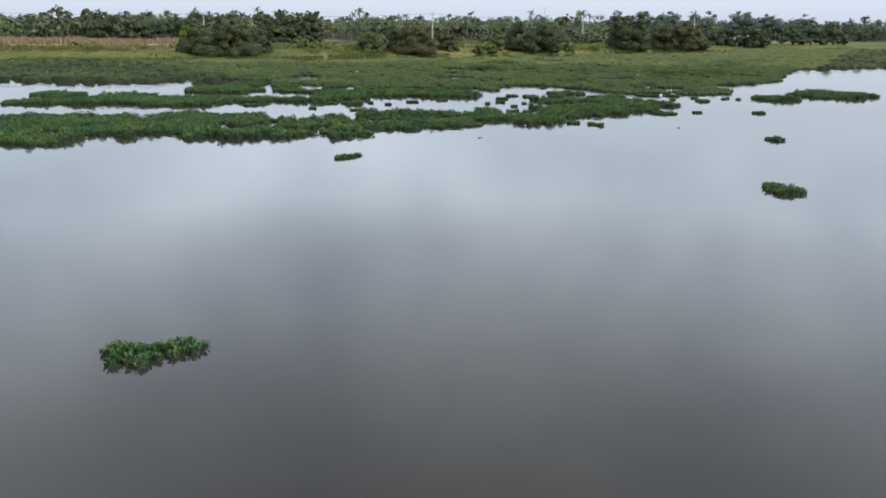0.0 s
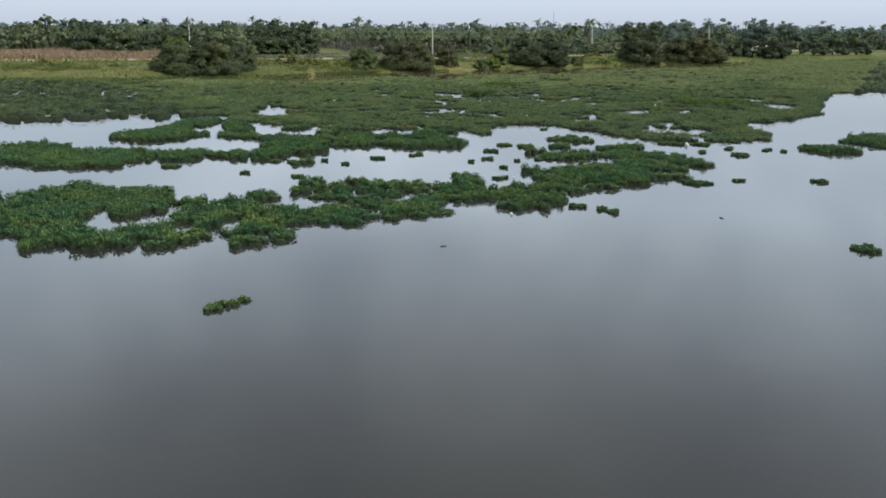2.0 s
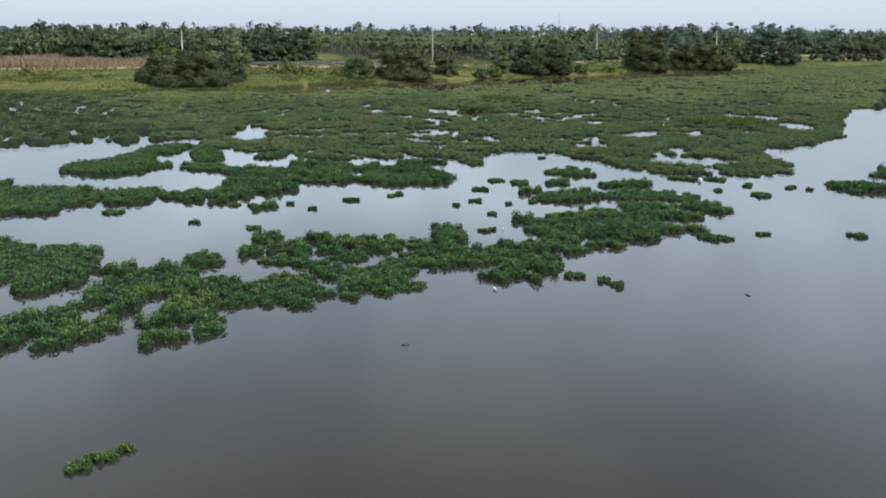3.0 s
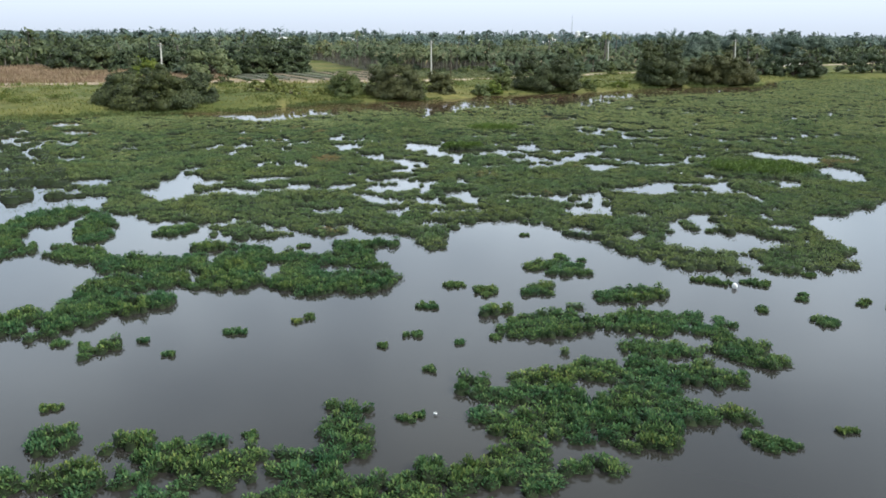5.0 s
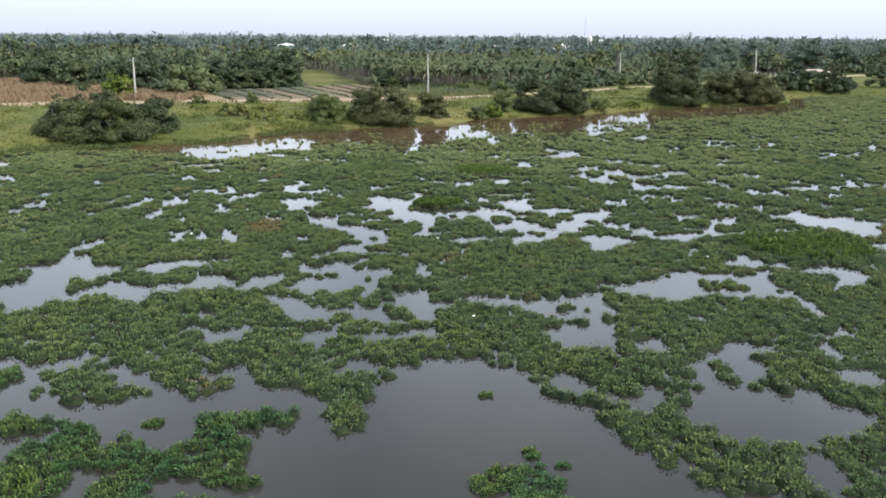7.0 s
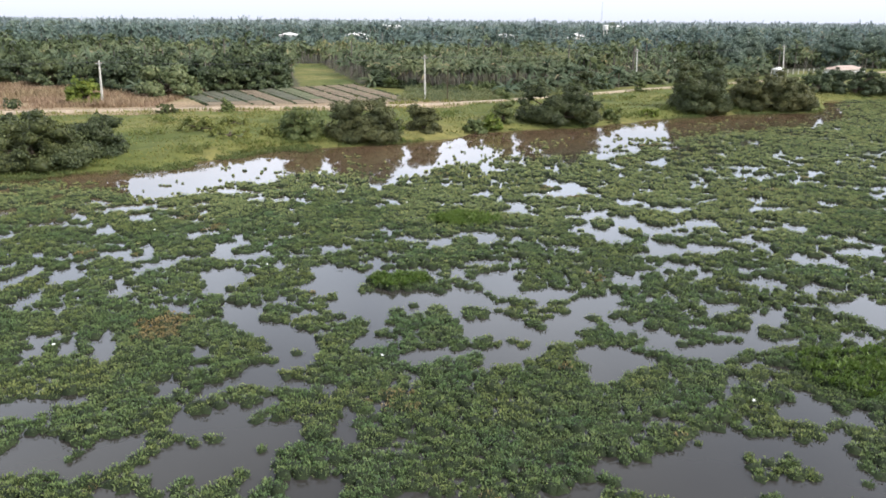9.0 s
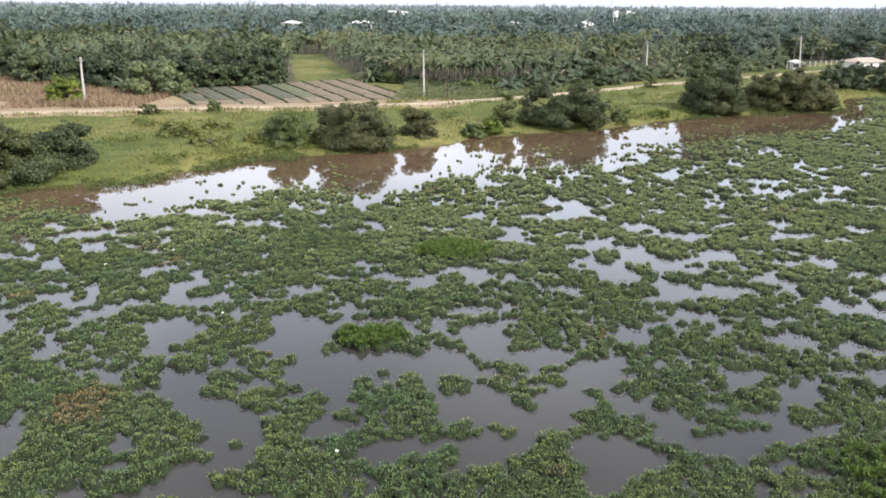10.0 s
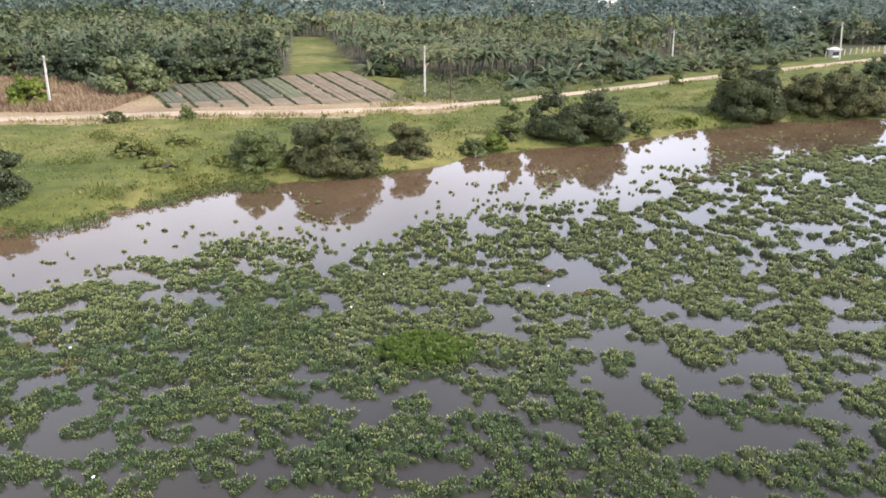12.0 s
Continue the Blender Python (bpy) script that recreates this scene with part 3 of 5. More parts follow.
GAPS_C = [(20, 68.71, 0.61, 1.04, -39), (13.17, 67.99, 0.62, 0.56, -6), (21.01, 67.03, 0.44, 0.47, 1), (17.63, 65.82, 0.9, 0.96, -51), (18.4, 64.62, 1.03, 0.69, -8), (20.26, 64.27, 0.81, 0.48, 8), (24.09, 68.79, 0.9, 0.6, 4), (29.25, 81.71, 1.49, 1.13, -7), (29.28, 79.86, 0.65, 0.8, -13), (25.13, 83.65, 1.08, 0.77, 27), (21.66, 65.58, 0.99, 0.5, 24), (-0.24, 93.11, 1.49, 1.02, -33), (2.13, 90.44, 2.79, 1.02, -38), (3.23, 89.1, 1.01, 1.23, -16), (3.87, 97.62, 2.32, 1.49, 17), (3.95, 99.63, 1.33, 1.61, 15), (5.93, 94.38, 1.74, 1.85, -29), (7, 92.67, 0.81, 0.82, -44), (7.42, 89.36, 0.91, 0.61, -20)]
GAPS_D = [(10.07, 87.93, 1.5, 0.89, -4), (11.61, 95.11, 1.58, 0.92, 16), (13.1, 91.31, 1.89, 1.2, -4), (13.64, 92.67, 0.65, 0.86, 22), (15.53, 90.33, 1.13, 0.67, 14), (16.72, 96.73, 0.92, 0.92, 3), (18.52, 94.66, 1.54, 1.77, -7), (17.32, 92.19, 1.42, 1.03, 21), (18.33, 88.2, 1.99, 1.37, -8), (17.69, 86.82, 1.27, 0.83, 3), (21, 90.45, 0.91, 1.09, -21), (22.84, 89.04, 1.21, 0.76, -16), (-2, 98.25, 1.54, 1.48, -5), (-3.09, 93.83, 0.33, 0.85, 3), (-8.06, 100.11, 0.66, 1.21, 3), (-11.97, 98.51, 0.84, 1.25, 3), (-14.46, 98.6, 0.51, 1.04, 3), (-11.65, 93.99, 0.55, 1.13, 3), (-9.22, 93.13, 0.33, 1.61, 3)]
GAPS_E = [(-6.8, 88.78, 0.27, 0.61, 3), (-4.61, 87.67, 0.7, 1.03, 16), (-5.16, 89, 0.34, 0.75, 3), (-8.04, 86.95, 0.51, 1, 3), (-0.15, 87.82, 0.51, 0.53, 18), (-0.46, 84.45, 0.56, 0.58, -12), (1.19, 84.34, 0.31, 0.86, 2), (1.5, 81.77, 0.79, 0.65, 2), (-5.56, 82.83, 1.21, 0.71, 21), (7.29, 81.15, 0.56, 0.96, 2), (8.81, 83.19, 0.66, 0.49, 13), (25.25, 101.84, 1.01, 0.74, -70), (13.18, 99.78, 0.81, 1.05, 3), (-13.09, 111.97, 1.12, 1.88, 33), (42.23, 120.29, 1.28, 1.08, 3), (36.13, 111.97, 1.14, 1.11, -10), (38.94, 108.92, 1.05, 1.04, -14), (34.39, 103.49, 1.49, 0.99, -37), (29.57, 98.94, 1.2, 1.19, -24)]
GAPS_F = [(31.73, 98.5, 0.96, 0.66, 3), (26.5, 97.71, 0.94, 0.64, 3), (30.09, 95.44, 0.85, 0.68, 3), (32.83, 94.59, 1.99, 1.43, -26), (32.77, 92.82, 1.2, 0.87, -19), (27.44, 92.61, 0.6, 0.87, -40), (25.27, 91.62, 0.32, 0.66, 3), (30.76, 90.87, 0.8, 0.48, 3), (24.75, 82.95, 0.87, 0.71, 2), (25.55, 84.79, 0.48, 0.62, 22), (24.53, 85.62, 0.37, 0.55, 3), (-29.34, 119.84, 1.09, 1.63, 4), (-25.05, 112.94, 1.63, 0.96, 3), (-17.77, 112.22, 0.75, 1.11, 3), (4.89, 107.11, 1.6, 0.71, -10), (8.76, 106.75, 1.74, 0.64, -4), (9.7, 105.9, 0.9, 0.67, 5), (6.54, 104.07, 1.13, 0.63, -30), (7.32, 101.99, 0.6, 0.49, -14)]
GAPS_G = [(12.36, 108.66, 1.19, 0.77, 5), (13.29, 107.08, 0.96, 1.04, 5), (15.61, 107.56, 0.56, 0.81, 5), (17.63, 108.2, 0.71, 0.68, -14), (18.22, 105.84, 1.34, 0.88, -7), (19.12, 104.73, 0.6, 0.54, 15), (12.28, 102.08, 1.06, 0.57, -2), (15.11, 102.26, 0.65, 0.43, 4), (17.07, 102.52, 0.57, 0.41, -23), (19.11, 102.28, 0.75, 0.65, -1), (12.9, 121.91, 1.08, 1, 20), (9.84, 115.75, 0.48, 0.61, 5), (11.16, 117.84, 0.54, 0.74, 5), (16, 118.26, 1.17, 1.03, -16), (19.33, 122.37, 3.11, 1.3, 10), (20.4, 126.59, 2.51, 1.41, -16), (21.4, 124.22, 1.32, 1.21, 5), (14.64, 111.43, 0.6, 0.51, -25), (16.25, 110.9, 0.96, 0.55, 5)]
GAPS_H = [(15.18, 115.9, 1.24, 0.68, 5), (17.1, 115.24, 0.9, 0.66, 5), (21.09, 114.18, 1.47, 1.11, -9), (21.59, 115.69, 0.91, 0.66, 5), (20.23, 111.83, 0.54, 0.57, 5), (21.53, 109.67, 1.03, 0.75, 20), (22.36, 108.1, 1.64, 0.94, -6), (23.7, 113.35, 0.84, 0.87, -20), (25.47, 111.32, 1.46, 1.1, -48), (23.63, 111.38, 1.09, 0.62, -21), (25.03, 106.14, 1.61, 1.09, -52), (27.48, 105.43, 1.49, 1.02, -12), (24.01, 104.94, 1.07, 0.93, -32), (25.49, 119.73, 1.66, 1.21, -4), (28.03, 117.5, 1.86, 0.95, -2), (29.8, 113.51, 1.52, 1.24, -20), (29.17, 111.86, 1.47, 0.69, 10), (28.07, 110.11, 0.49, 0.6, -26), (31.63, 107.56, 1.61, 0.85, -12)]
GAPS_I = [(31.69, 106.22, 1.09, 0.54, 5), (33.04, 126.81, 0.82, 1.39, -47), (33.05, 123.67, 0.87, 1.15, -40), (41.06, 131.82, 1.55, 1.18, 10), (36.67, 121.05, 1.09, 1.2, -7), (36.83, 118.23, 0.7, 0.87, -14), (35.03, 113.35, 1, 0.76, 5), (33.93, 111.45, 0.96, 0.59, 5), (32.21, 138.15, 1.25, 2.23, -13), (29.09, 144.81, 2.47, 1.49, 18), (31.24, 147.95, 1.73, 1.42, -8), (40.45, 145.49, 1.22, 1.81, 5), (47.63, 153.87, 1.22, 2.18, -16), (55.8, 161.89, 1.16, 1.52, 6), (46.95, 140.64, 0.72, 1.41, 5), (41.19, 136.85, 2.04, 0.72, 5), (36.65, 131.17, 0.57, 1.1, 5), (-7.05, 108.04, 0.99, 0.85, -2), (-3.27, 108.45, 0.58, 0.58, 5)]
GAPS_J = [(-1.14, 107.7, 1.02, 0.52, 12), (-0.97, 111.23, 0.55, 0.53, 5), (2.32, 112.49, 0.92, 0.46, 40), (-4.79, 103.49, 0.65, 0.63, 14), (-4.49, 104.78, 0.97, 0.67, 5), (-1.3, 102.68, 0.97, 0.56, -3), (-1.49, 105.44, 0.6, 0.5, 5), (1.29, 103.28, 1.09, 0.58, -1), (3.08, 104.58, 0.81, 0.49, 14), (3.86, 100.73, 0.89, 0.5, -1), (-3.04, 99.61, 1.14, 0.5, 4), (9.24, 100.65, 1.17, 0.48, 9), (-14.41, 119.3, 1.56, 1.05, 8), (-12.23, 120.93, 1.46, 0.97, 24), (-8.73, 121.64, 1.98, 1.19, 5), (-4.27, 119.15, 0.82, 1.08, 5), (-1.85, 115.16, 0.6, 0.62, 5), (0.65, 122.94, 0.69, 0.92, 5), (3.21, 125.3, 1.5, 0.67, 5)]
GAPS_K = [(35.09, 92.32, 1.82, 2.8, -5), (40.05, 93.35, 1.35, 1.84, 2), (35.65, 85.3, 1.47, 2.64, -8), (29.4, 81.6, 1.43, 1.52, -14), (-11.84, 77.63, 1.72, 1.92, -9), (-12.26, 81.48, 1.47, 1.33, 33), (-9.97, 80.43, 1.18, 1.28, -17), (-6.91, 77.19, 1.44, 1.24, -16), (-18.03, 80.41, 1.87, 1.67, 20), (-15.24, 74.57, 1.01, 1, -5), (-23.91, 90.53, 1.11, 1.2, 13), (-30.86, 107.64, 1.41, 2.65, 68), (-35.65, 114.21, 2.07, 2.55, 50), (19.67, 65.62, 2.99, 1.54, -17), (20.07, 70.35, 0.91, 1.64, 1)]
GAPS = GAPS_A + GAPS_B + GAPS_C + GAPS_D + GAPS_E + GAPS_F + GAPS_G + GAPS_H + GAPS_I + GAPS_J + GAPS_K


def inside(x, y, shapes):
    """Metres inside the nearest of the ellipses (minus: outside), and which one."""
    best, who = np.full(len(x), -50.0), np.zeros(len(x), dtype=int)
    for i, (cx, cy, a, w, turn) in enumerate(shapes):
        c, s = math.cos(radians(turn)), math.sin(radians(turn))
        u, v = (x - cx) * c + (y - cy) * s, -(x - cx) * s + (y - cy) * c
        d = (1 - np.hypot(u / a, v / w)) * min(a, w)
        who[d > best] = i
        best = np.maximum(best, d)
    return best, who


def scatter(x0, x1, y0, y1, step, rng):
    x, y = np.meshgrid(np.arange(x0, x1, step), np.arange(y0, y1, step))
    x, y = x.ravel(), y.ravel()
    return x + rng.uniform(-0.6, 0.6, len(x)) * step, y + rng.uniform(-0.6, 0.6, len(x)) * step


def domes(x, y, rad, tall, leaves, blade, fine, rng, core=True):
    """Lumps of hyacinth: upright paddle leaves standing over a low dome of stalks, coloured dark as the shade between
    leaves.
    Returns points, quads and the material slot of each quad (0 leaf, 1 stalks in painted shade)."""
    n = len(x)
    az = rng.uniform(0, 2 * math.pi, (n, 1)) + np.arange(leaves) * 2.4 + rng.normal(0, 0.35, (n, leaves))
    ring = np.sqrt((np.arange(leaves) + 0.5) / leaves) * rng.uniform(0.85, 1.12, (n, leaves))
    out = ring * rad[:, None]
    up = tall[:, None] * np.sqrt(np.clip(1.04 - 0.8 * ring ** 2, 0.03, 1)) * rng.uniform(0.72, 1.18, (n, leaves))
    tilt = np.radians(82 - 40 * ring + rng.normal(0, 22, (n, leaves)))
    length = blade * rng.uniform(0.7, 1.3, (n, leaves))
    width = length * rng.uniform(0.13, 0.24, (n, leaves))
    turn = az + rng.normal(0, 0.7, (n, leaves))
    ca, sa, ta, sb = np.cos(az), np.sin(az), np.cos(turn), np.sin(turn)
    tip = np.stack([x[:, None] + ca * out, y[:, None] + sa * out, up], -1)
    fwd = np.stack([ta * np.cos(tilt), sb * np.cos(tilt), np.sin(tilt)], -1) * length[..., None]
    base = tip - 0.7 * fwd
    base[..., 2] = np.maximum(base[..., 2], 0.005)
    side = np.stack([-sb, ta, 0 * ta], -1) * width[..., None]
    nor = np.stack([-ta * np.sin(tilt), -sb * np.sin(tilt), np.cos(tilt)], -1) * (width * 0.35)[..., None]
    if fine:
        pts = [base, base + 0.35 * fwd + 0.8 * side + nor, base + 0.75 * fwd + 0.85 * side + nor, base + fwd, base + 0.75 * fwd - 0.85 * side + nor, base + 0.35 * fwd - 0.8 * side + nor]
        quads = np.array([[0, 1, 2, 3], [0, 3, 4, 5]])
    else:
        pts = [base + 0.55 * fwd - side + nor, base, base + 0.55 * fwd + side + nor, base + fwd]
        quads = np.array([[0, 1, 2, 3]])
    P = np.stack(pts, 2).reshape(-1, 3)
    m = n * leaves
    Q = (np.arange(m)[:, None, None] * len(pts) + quads[None]).reshape(-1, 4)
    slot = np.zeros(len(Q))
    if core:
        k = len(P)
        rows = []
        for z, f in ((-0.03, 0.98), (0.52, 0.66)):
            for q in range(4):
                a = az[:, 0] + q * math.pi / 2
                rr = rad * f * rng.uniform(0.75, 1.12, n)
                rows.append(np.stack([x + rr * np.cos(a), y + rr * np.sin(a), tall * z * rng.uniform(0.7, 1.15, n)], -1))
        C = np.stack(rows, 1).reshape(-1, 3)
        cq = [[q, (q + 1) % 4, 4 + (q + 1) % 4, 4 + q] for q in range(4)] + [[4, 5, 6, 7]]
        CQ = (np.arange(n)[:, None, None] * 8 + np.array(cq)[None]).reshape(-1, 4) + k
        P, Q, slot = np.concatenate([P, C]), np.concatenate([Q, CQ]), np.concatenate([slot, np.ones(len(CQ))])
    return P, Q, slot


def cover(x, y):
    """How far inside the plant cover each spot lies, in metres."""
    mat = np.minimum((y - along(MAT_FRONT, x)) * 0.8, (along(MAT_BACK, x) - y) * 0.30 - 0.1)
    gap, _ = inside(x, y, GAPS)
    return np.minimum(mat, -1.9 * gap - 0.14)


rng = np.random.default_rng(7)
# islands and clumps in the open water


def groups_of(shapes):
    """Ellipses that touch belong to one raft of plants."""
    owner = list(range(len(shapes)))

    def root(i):
        while owner[i] != i:
            i = owner[i]
        return i
    for i, a in enumerate(shapes):
        for j in range(i):
            c = shapes[j]
            if math.hypot((a[0] - c[0]), (a[1] - c[1])) < 0.75 * (max(a[2], a[3]) + max(c[2], c[3])):
                owner[root(i)] = root(j)
    return np.array([root(i) for i in range(len(shapes))])


px, py = scatter(-34, 44, 9, 80, 0.27, rng)
front, who = inside(px, py, ISLANDS)
rag = 0.38 * drift(px, py, 1.4, 31) + 0.42 * drift(px, py, 0.6, 32)
keep = (np.minimum(front, 0.4) + rag * np.clip(0.3 + np.array([min(s[2], s[3]) for s in ISLANDS])[who], 0.3, 1.0) > -0.04) & (front > -0.5)
px, py, who = px[keep], py[keep], groups_of(ISLANDS)[who[keep]]
ROSETTES = []
for k in range(10):
    P, Q, slot = domes(np.zeros(1), np.zeros(1), np.array([0.23]), np.array([0.22 + 0.012 * k]), 44, 0.115, True, rng)
    ROSETTES.append(mesh_of("rosette", P, Q, [M_HYACINTH, M_ROOT_SHADE], slot))
for g in np.unique(who):
    s = who == g
    if s.sum() < 3:
        continue
    x, y = px[s], py[s]
    ox, oy = float(x.mean()), float(y.mean())
    lush = 1.0 + 0.4 * drift(x, y, 1.6, 40)
    raft = thing("water_hyacinth_raft", (ox, oy, 0), "raft of green water hyacinth floating on the river", "water plants", "floating hyacinth rafts")
    near = np.zeros(len(x), dtype=bool)
    near[np.argsort(y)[:200 if oy < 50 else 90]] = True
    for k in np.where(near)[0]:
        plant = mesh_part("rosette", ROSETTES[int(rng.integers(0, 10))], raft)
        wide = float(rng.uniform(0.75, 1.22))
        plant.matrix_basis = Matrix.Translation((x[k] - ox, y[k] - oy, 0)) @ Matrix.Rotation(float(rng.uniform(0, 6.28)), 4, "Z") @ Matrix.Diagonal((wide, wide, float(rng.uniform(0.5, 1.05) * lush[k]), 1))
    x, y, lush = x[~near], y[~near], lush[~near]
    if len(x):
        P, Q, slot = domes(x - ox, y - oy, rng.uniform(0.17, 0.28, len(x)), rng.uniform(0.13, 0.27, len(x)) * lush, 34, 0.115, False, rng)
        tagged(mesh_part("rosette_mass", mesh_of("hyacinth_leaves", P, Q, [M_HYACINTH, M_ROOT_SHADE], slot), raft), kind="stuff")
for cx, cy, a, w, turn in CLUMPS:
    ob = thing("water_hyacinth_clump", (cx, cy, 0), "small green water hyacinth clump adrift on open water", "water plant", "floating hyacinth clumps")
    ob.matrix_basis = pose(cx, cy, 0, 0, 0, turn)
    n = int(np.clip(34 * a * w * math.pi + 16 * a, 6, 56))
    ang, k = np.arange(n) * 2.4 + rng.normal(0, 0.3, n), np.sqrt((np.arange(n) + 0.5) / n) * rng.uniform(0.85, 1.15, n)
    x, y = a * k * np.cos(ang), w * k * np.sin(ang) + 0.3 * w * math.sin(cx) * np.cos(2 * ang)
    for k in range(n):
        P, Q, slot = domes(x[k:k + 1], y[k:k + 1], rng.uniform(0.06, 0.13, 1) + 0.07 * min(w, 0.5), rng.uniform(0.03, 0.10, 1) + 0.13 * min(w, 0.5), 22, 0.10, True, rng)
        mesh_part("rosette", mesh_of("rosette", P, Q, [M_HYACINTH, M_ROOT_SHADE], slot), ob)

# the wide mat, from its ragged front to the loose plants by the bank
for y0, y1, step, leaves, big in ((58, 92, 0.35, 28, 1.0), (92, 125, 0.42, 22, 1.12), (125, 226, 0.58, 15, 1.42)):
    wide = 0.62 * y1 + 16
    px, py = scatter(-wide + 6, wide + 12, y0, y1, step, rng)
    aside = np.abs(px - 10) > 0.62 * (py - 50) + 10
    thin = (~aside | (rng.random(len(px)) < 0.14)) & ((py < 200) | (px > 60))
    px, py, aside = px[thin], py[thin], aside[thin]
    wx, wy = px + 0.25 * drift(px, py, 2.6, 63) + 0.32 * drift(px, py, 1.1, 64), py + 0.25 * drift(px, py, 2.6, 65) + 0.32 * drift(px, py, 1.1, 66)
    s = cover(wx, wy)
    loose = np.clip((py - 85) / 60, 0, 1)
    back = np.clip((py - along(MAT_BACK, px) + 14) / 20, 0, 1)
    tuft = 0.35 * drift(px, py, 3.4, 51) + 0.65 * drift(wx, wy, 1.5, 52) + 0.75 * drift(px, py, 0.8, 53)
    broad = drift(px, py, 14.0, 54)
    s = np.minimum(s, 0.37 - 0.14 * loose - 0.14 * back + 0.16 * broad) + tuft * (0.66 + 0.12 * loose)
    land = along(SHORE, px) - py
    # loose clumps in the open strip below the bank
    strip = (py > along(MAT_BACK, px) - 2) & (land > 2.5) & (px < 80)
    speck = 0.75 * drift(px, py, 0.8, 57) + 0.35 * drift(px, py, 4.0, 58) - 0.41 - 0.02 * (py - along(MAT_BACK, px))
    s = np.where(strip, np.maximum(s, speck), s)
    keep = (s > 0) & (land > 0.5)
    px, py, s = px[keep], py[keep], s[keep]
    # single small plants float in the open strip
    rad = big * np.where(aside[keep], 2.1, np.where(strip[keep], 0.5, 1.0)) * rng.uniform(0.17, 0.40, len(px))
    tall = rad * rng.uniform(0.6, 1.0, len(px)) * (1 + 0.35 * drift(px, py, 2.0, 55)) * np.clip(0.75 + 0.5 * s, 0.7, 1.1)
    P, Q, slot = domes(px, py, rad, tall, leaves, 0.120 * big ** 1.45, False, rng)
    # older, yellowing plants drift towards the bank
    old = np.repeat(0.6 * drift(px, py, 9.0, 69) + 0.4 * drift(px, py, 2.5, 70) + (py - 112) / 32 + rng.normal(0, 0.2, len(px)) > 0, leaves)
    slot[:len(old)][old] = 2
    # a dying patch, and a few withered plants elsewhere
    dying = np.hypot((px + 3.1) / 1.1, (py - 90.4) / 1.5) + rng.normal(0, 0.25, len(px)) < 1
    withered = np.repeat(dying | ((drift(px, py, 3.2, 75) > 0.84) & (rng.random(len(px)) < 0.5)), leaves)
    slot[:len(withered)][withered] = 3
    tagged(new("water_hyacinth_mat", mesh_of("hyacinth_mat", P, Q, [M_HYACINTH_FAR, M_ROOT_SHADE, M_HYACINTH_OLD, M_WITHERED], slot)), "broad green water hyacinth mat with open gaps on the river", "water plants", kind="stuff")

# plants drawn together at the foot of the bank
px, py = scatter(-60, 125, 116, 232, 0.45, rng)
d = along(SHORE, px) - py
keep = (d > -2.5) & (d < 0.9 + 2.0 * drift(px, py, 5.0, 61) + np.where(px < -6, 3.0, 0)) & (drift(px, py, 1.5, 62) + 0.5 * drift(px, py, 4.0, 60) > np.where(px < -6, -0.5, 0.1))
P, Q, slot = domes(px[keep], py[keep], rng.uniform(0.3, 0.5, keep.sum()), rng.uniform(0.15, 0.5, keep.sum()), 12, 0.26, False, rng, False)
tagged(new("bank_weeds", mesh_of("bank_weeds", P, Q, M_HERB)), "low green weeds along the muddy water's edge", "water plants", kind="stuff")


# low leafy herbs in drifts over the lower meadow
px, py = scatter(-75, 60, 127, 215, 0.75, rng)
d = py - along(SHORE, px)
lump_of = 0.7 * drift(px, py, 4.5, 67) + 0.45 * drift(px, py, 1.6, 68)
keep = (d > 0.8) & (py - along(ROAD, px) < -4) & (lump_of > np.where(px < -4, 0.02, 0.30) + 0.022 * d)
px, py, lump_of = px[keep], py[keep], lump_of[keep]
P, Q, slot = domes(px, py, rng.uniform(0.45, 0.85, len(px)), rng.uniform(0.35, 0.8, len(px)) * (0.7 + 0.8 * lump_of), 30, 0.27, False, rng, False)
P[:, 2] += np.repeat(ground_z(px, py) - 0.05, 120)
tagged(new("bank_herbs", mesh_of("bank_herbs", P, Q, M_HERB)), "low leafy green herbs in drifts on the meadow", "herbs", kind="stuff")


# grey-green scrub between the dirt road and the palms
px, py = scatter(0, 34, 190, 232, 0.7, rng)
behind = py - along(ROAD, px)
keep = (behind > 3.0 + 1.5 * drift(px, py, 3.0, 71)) & (py < along(WOOD_FRONT, px) + 1) & (drift(px, py, 3.5, 72) + 0.6 * drift(px, py, 1.2, 73) > -0.30)
px, py = px[keep], py[keep]
P, Q, slot = domes(px, py, rng.uniform(0.4, 0.8, len(px)), rng.uniform(0.35, 0.9, len(px)) * (1 + 0.5 * drift(px, py, 6.0, 74)), 26, 0.32, False, rng, False)
P[:, 2] += np.repeat(ground_z(px, py) - 0.05, 104)
tagged(new("roadside_scrub", mesh_of("roadside_scrub", P, Q, M_SCRUB)), "grey-green low scrub between dirt road and palms", "scrub", kind="stuff")


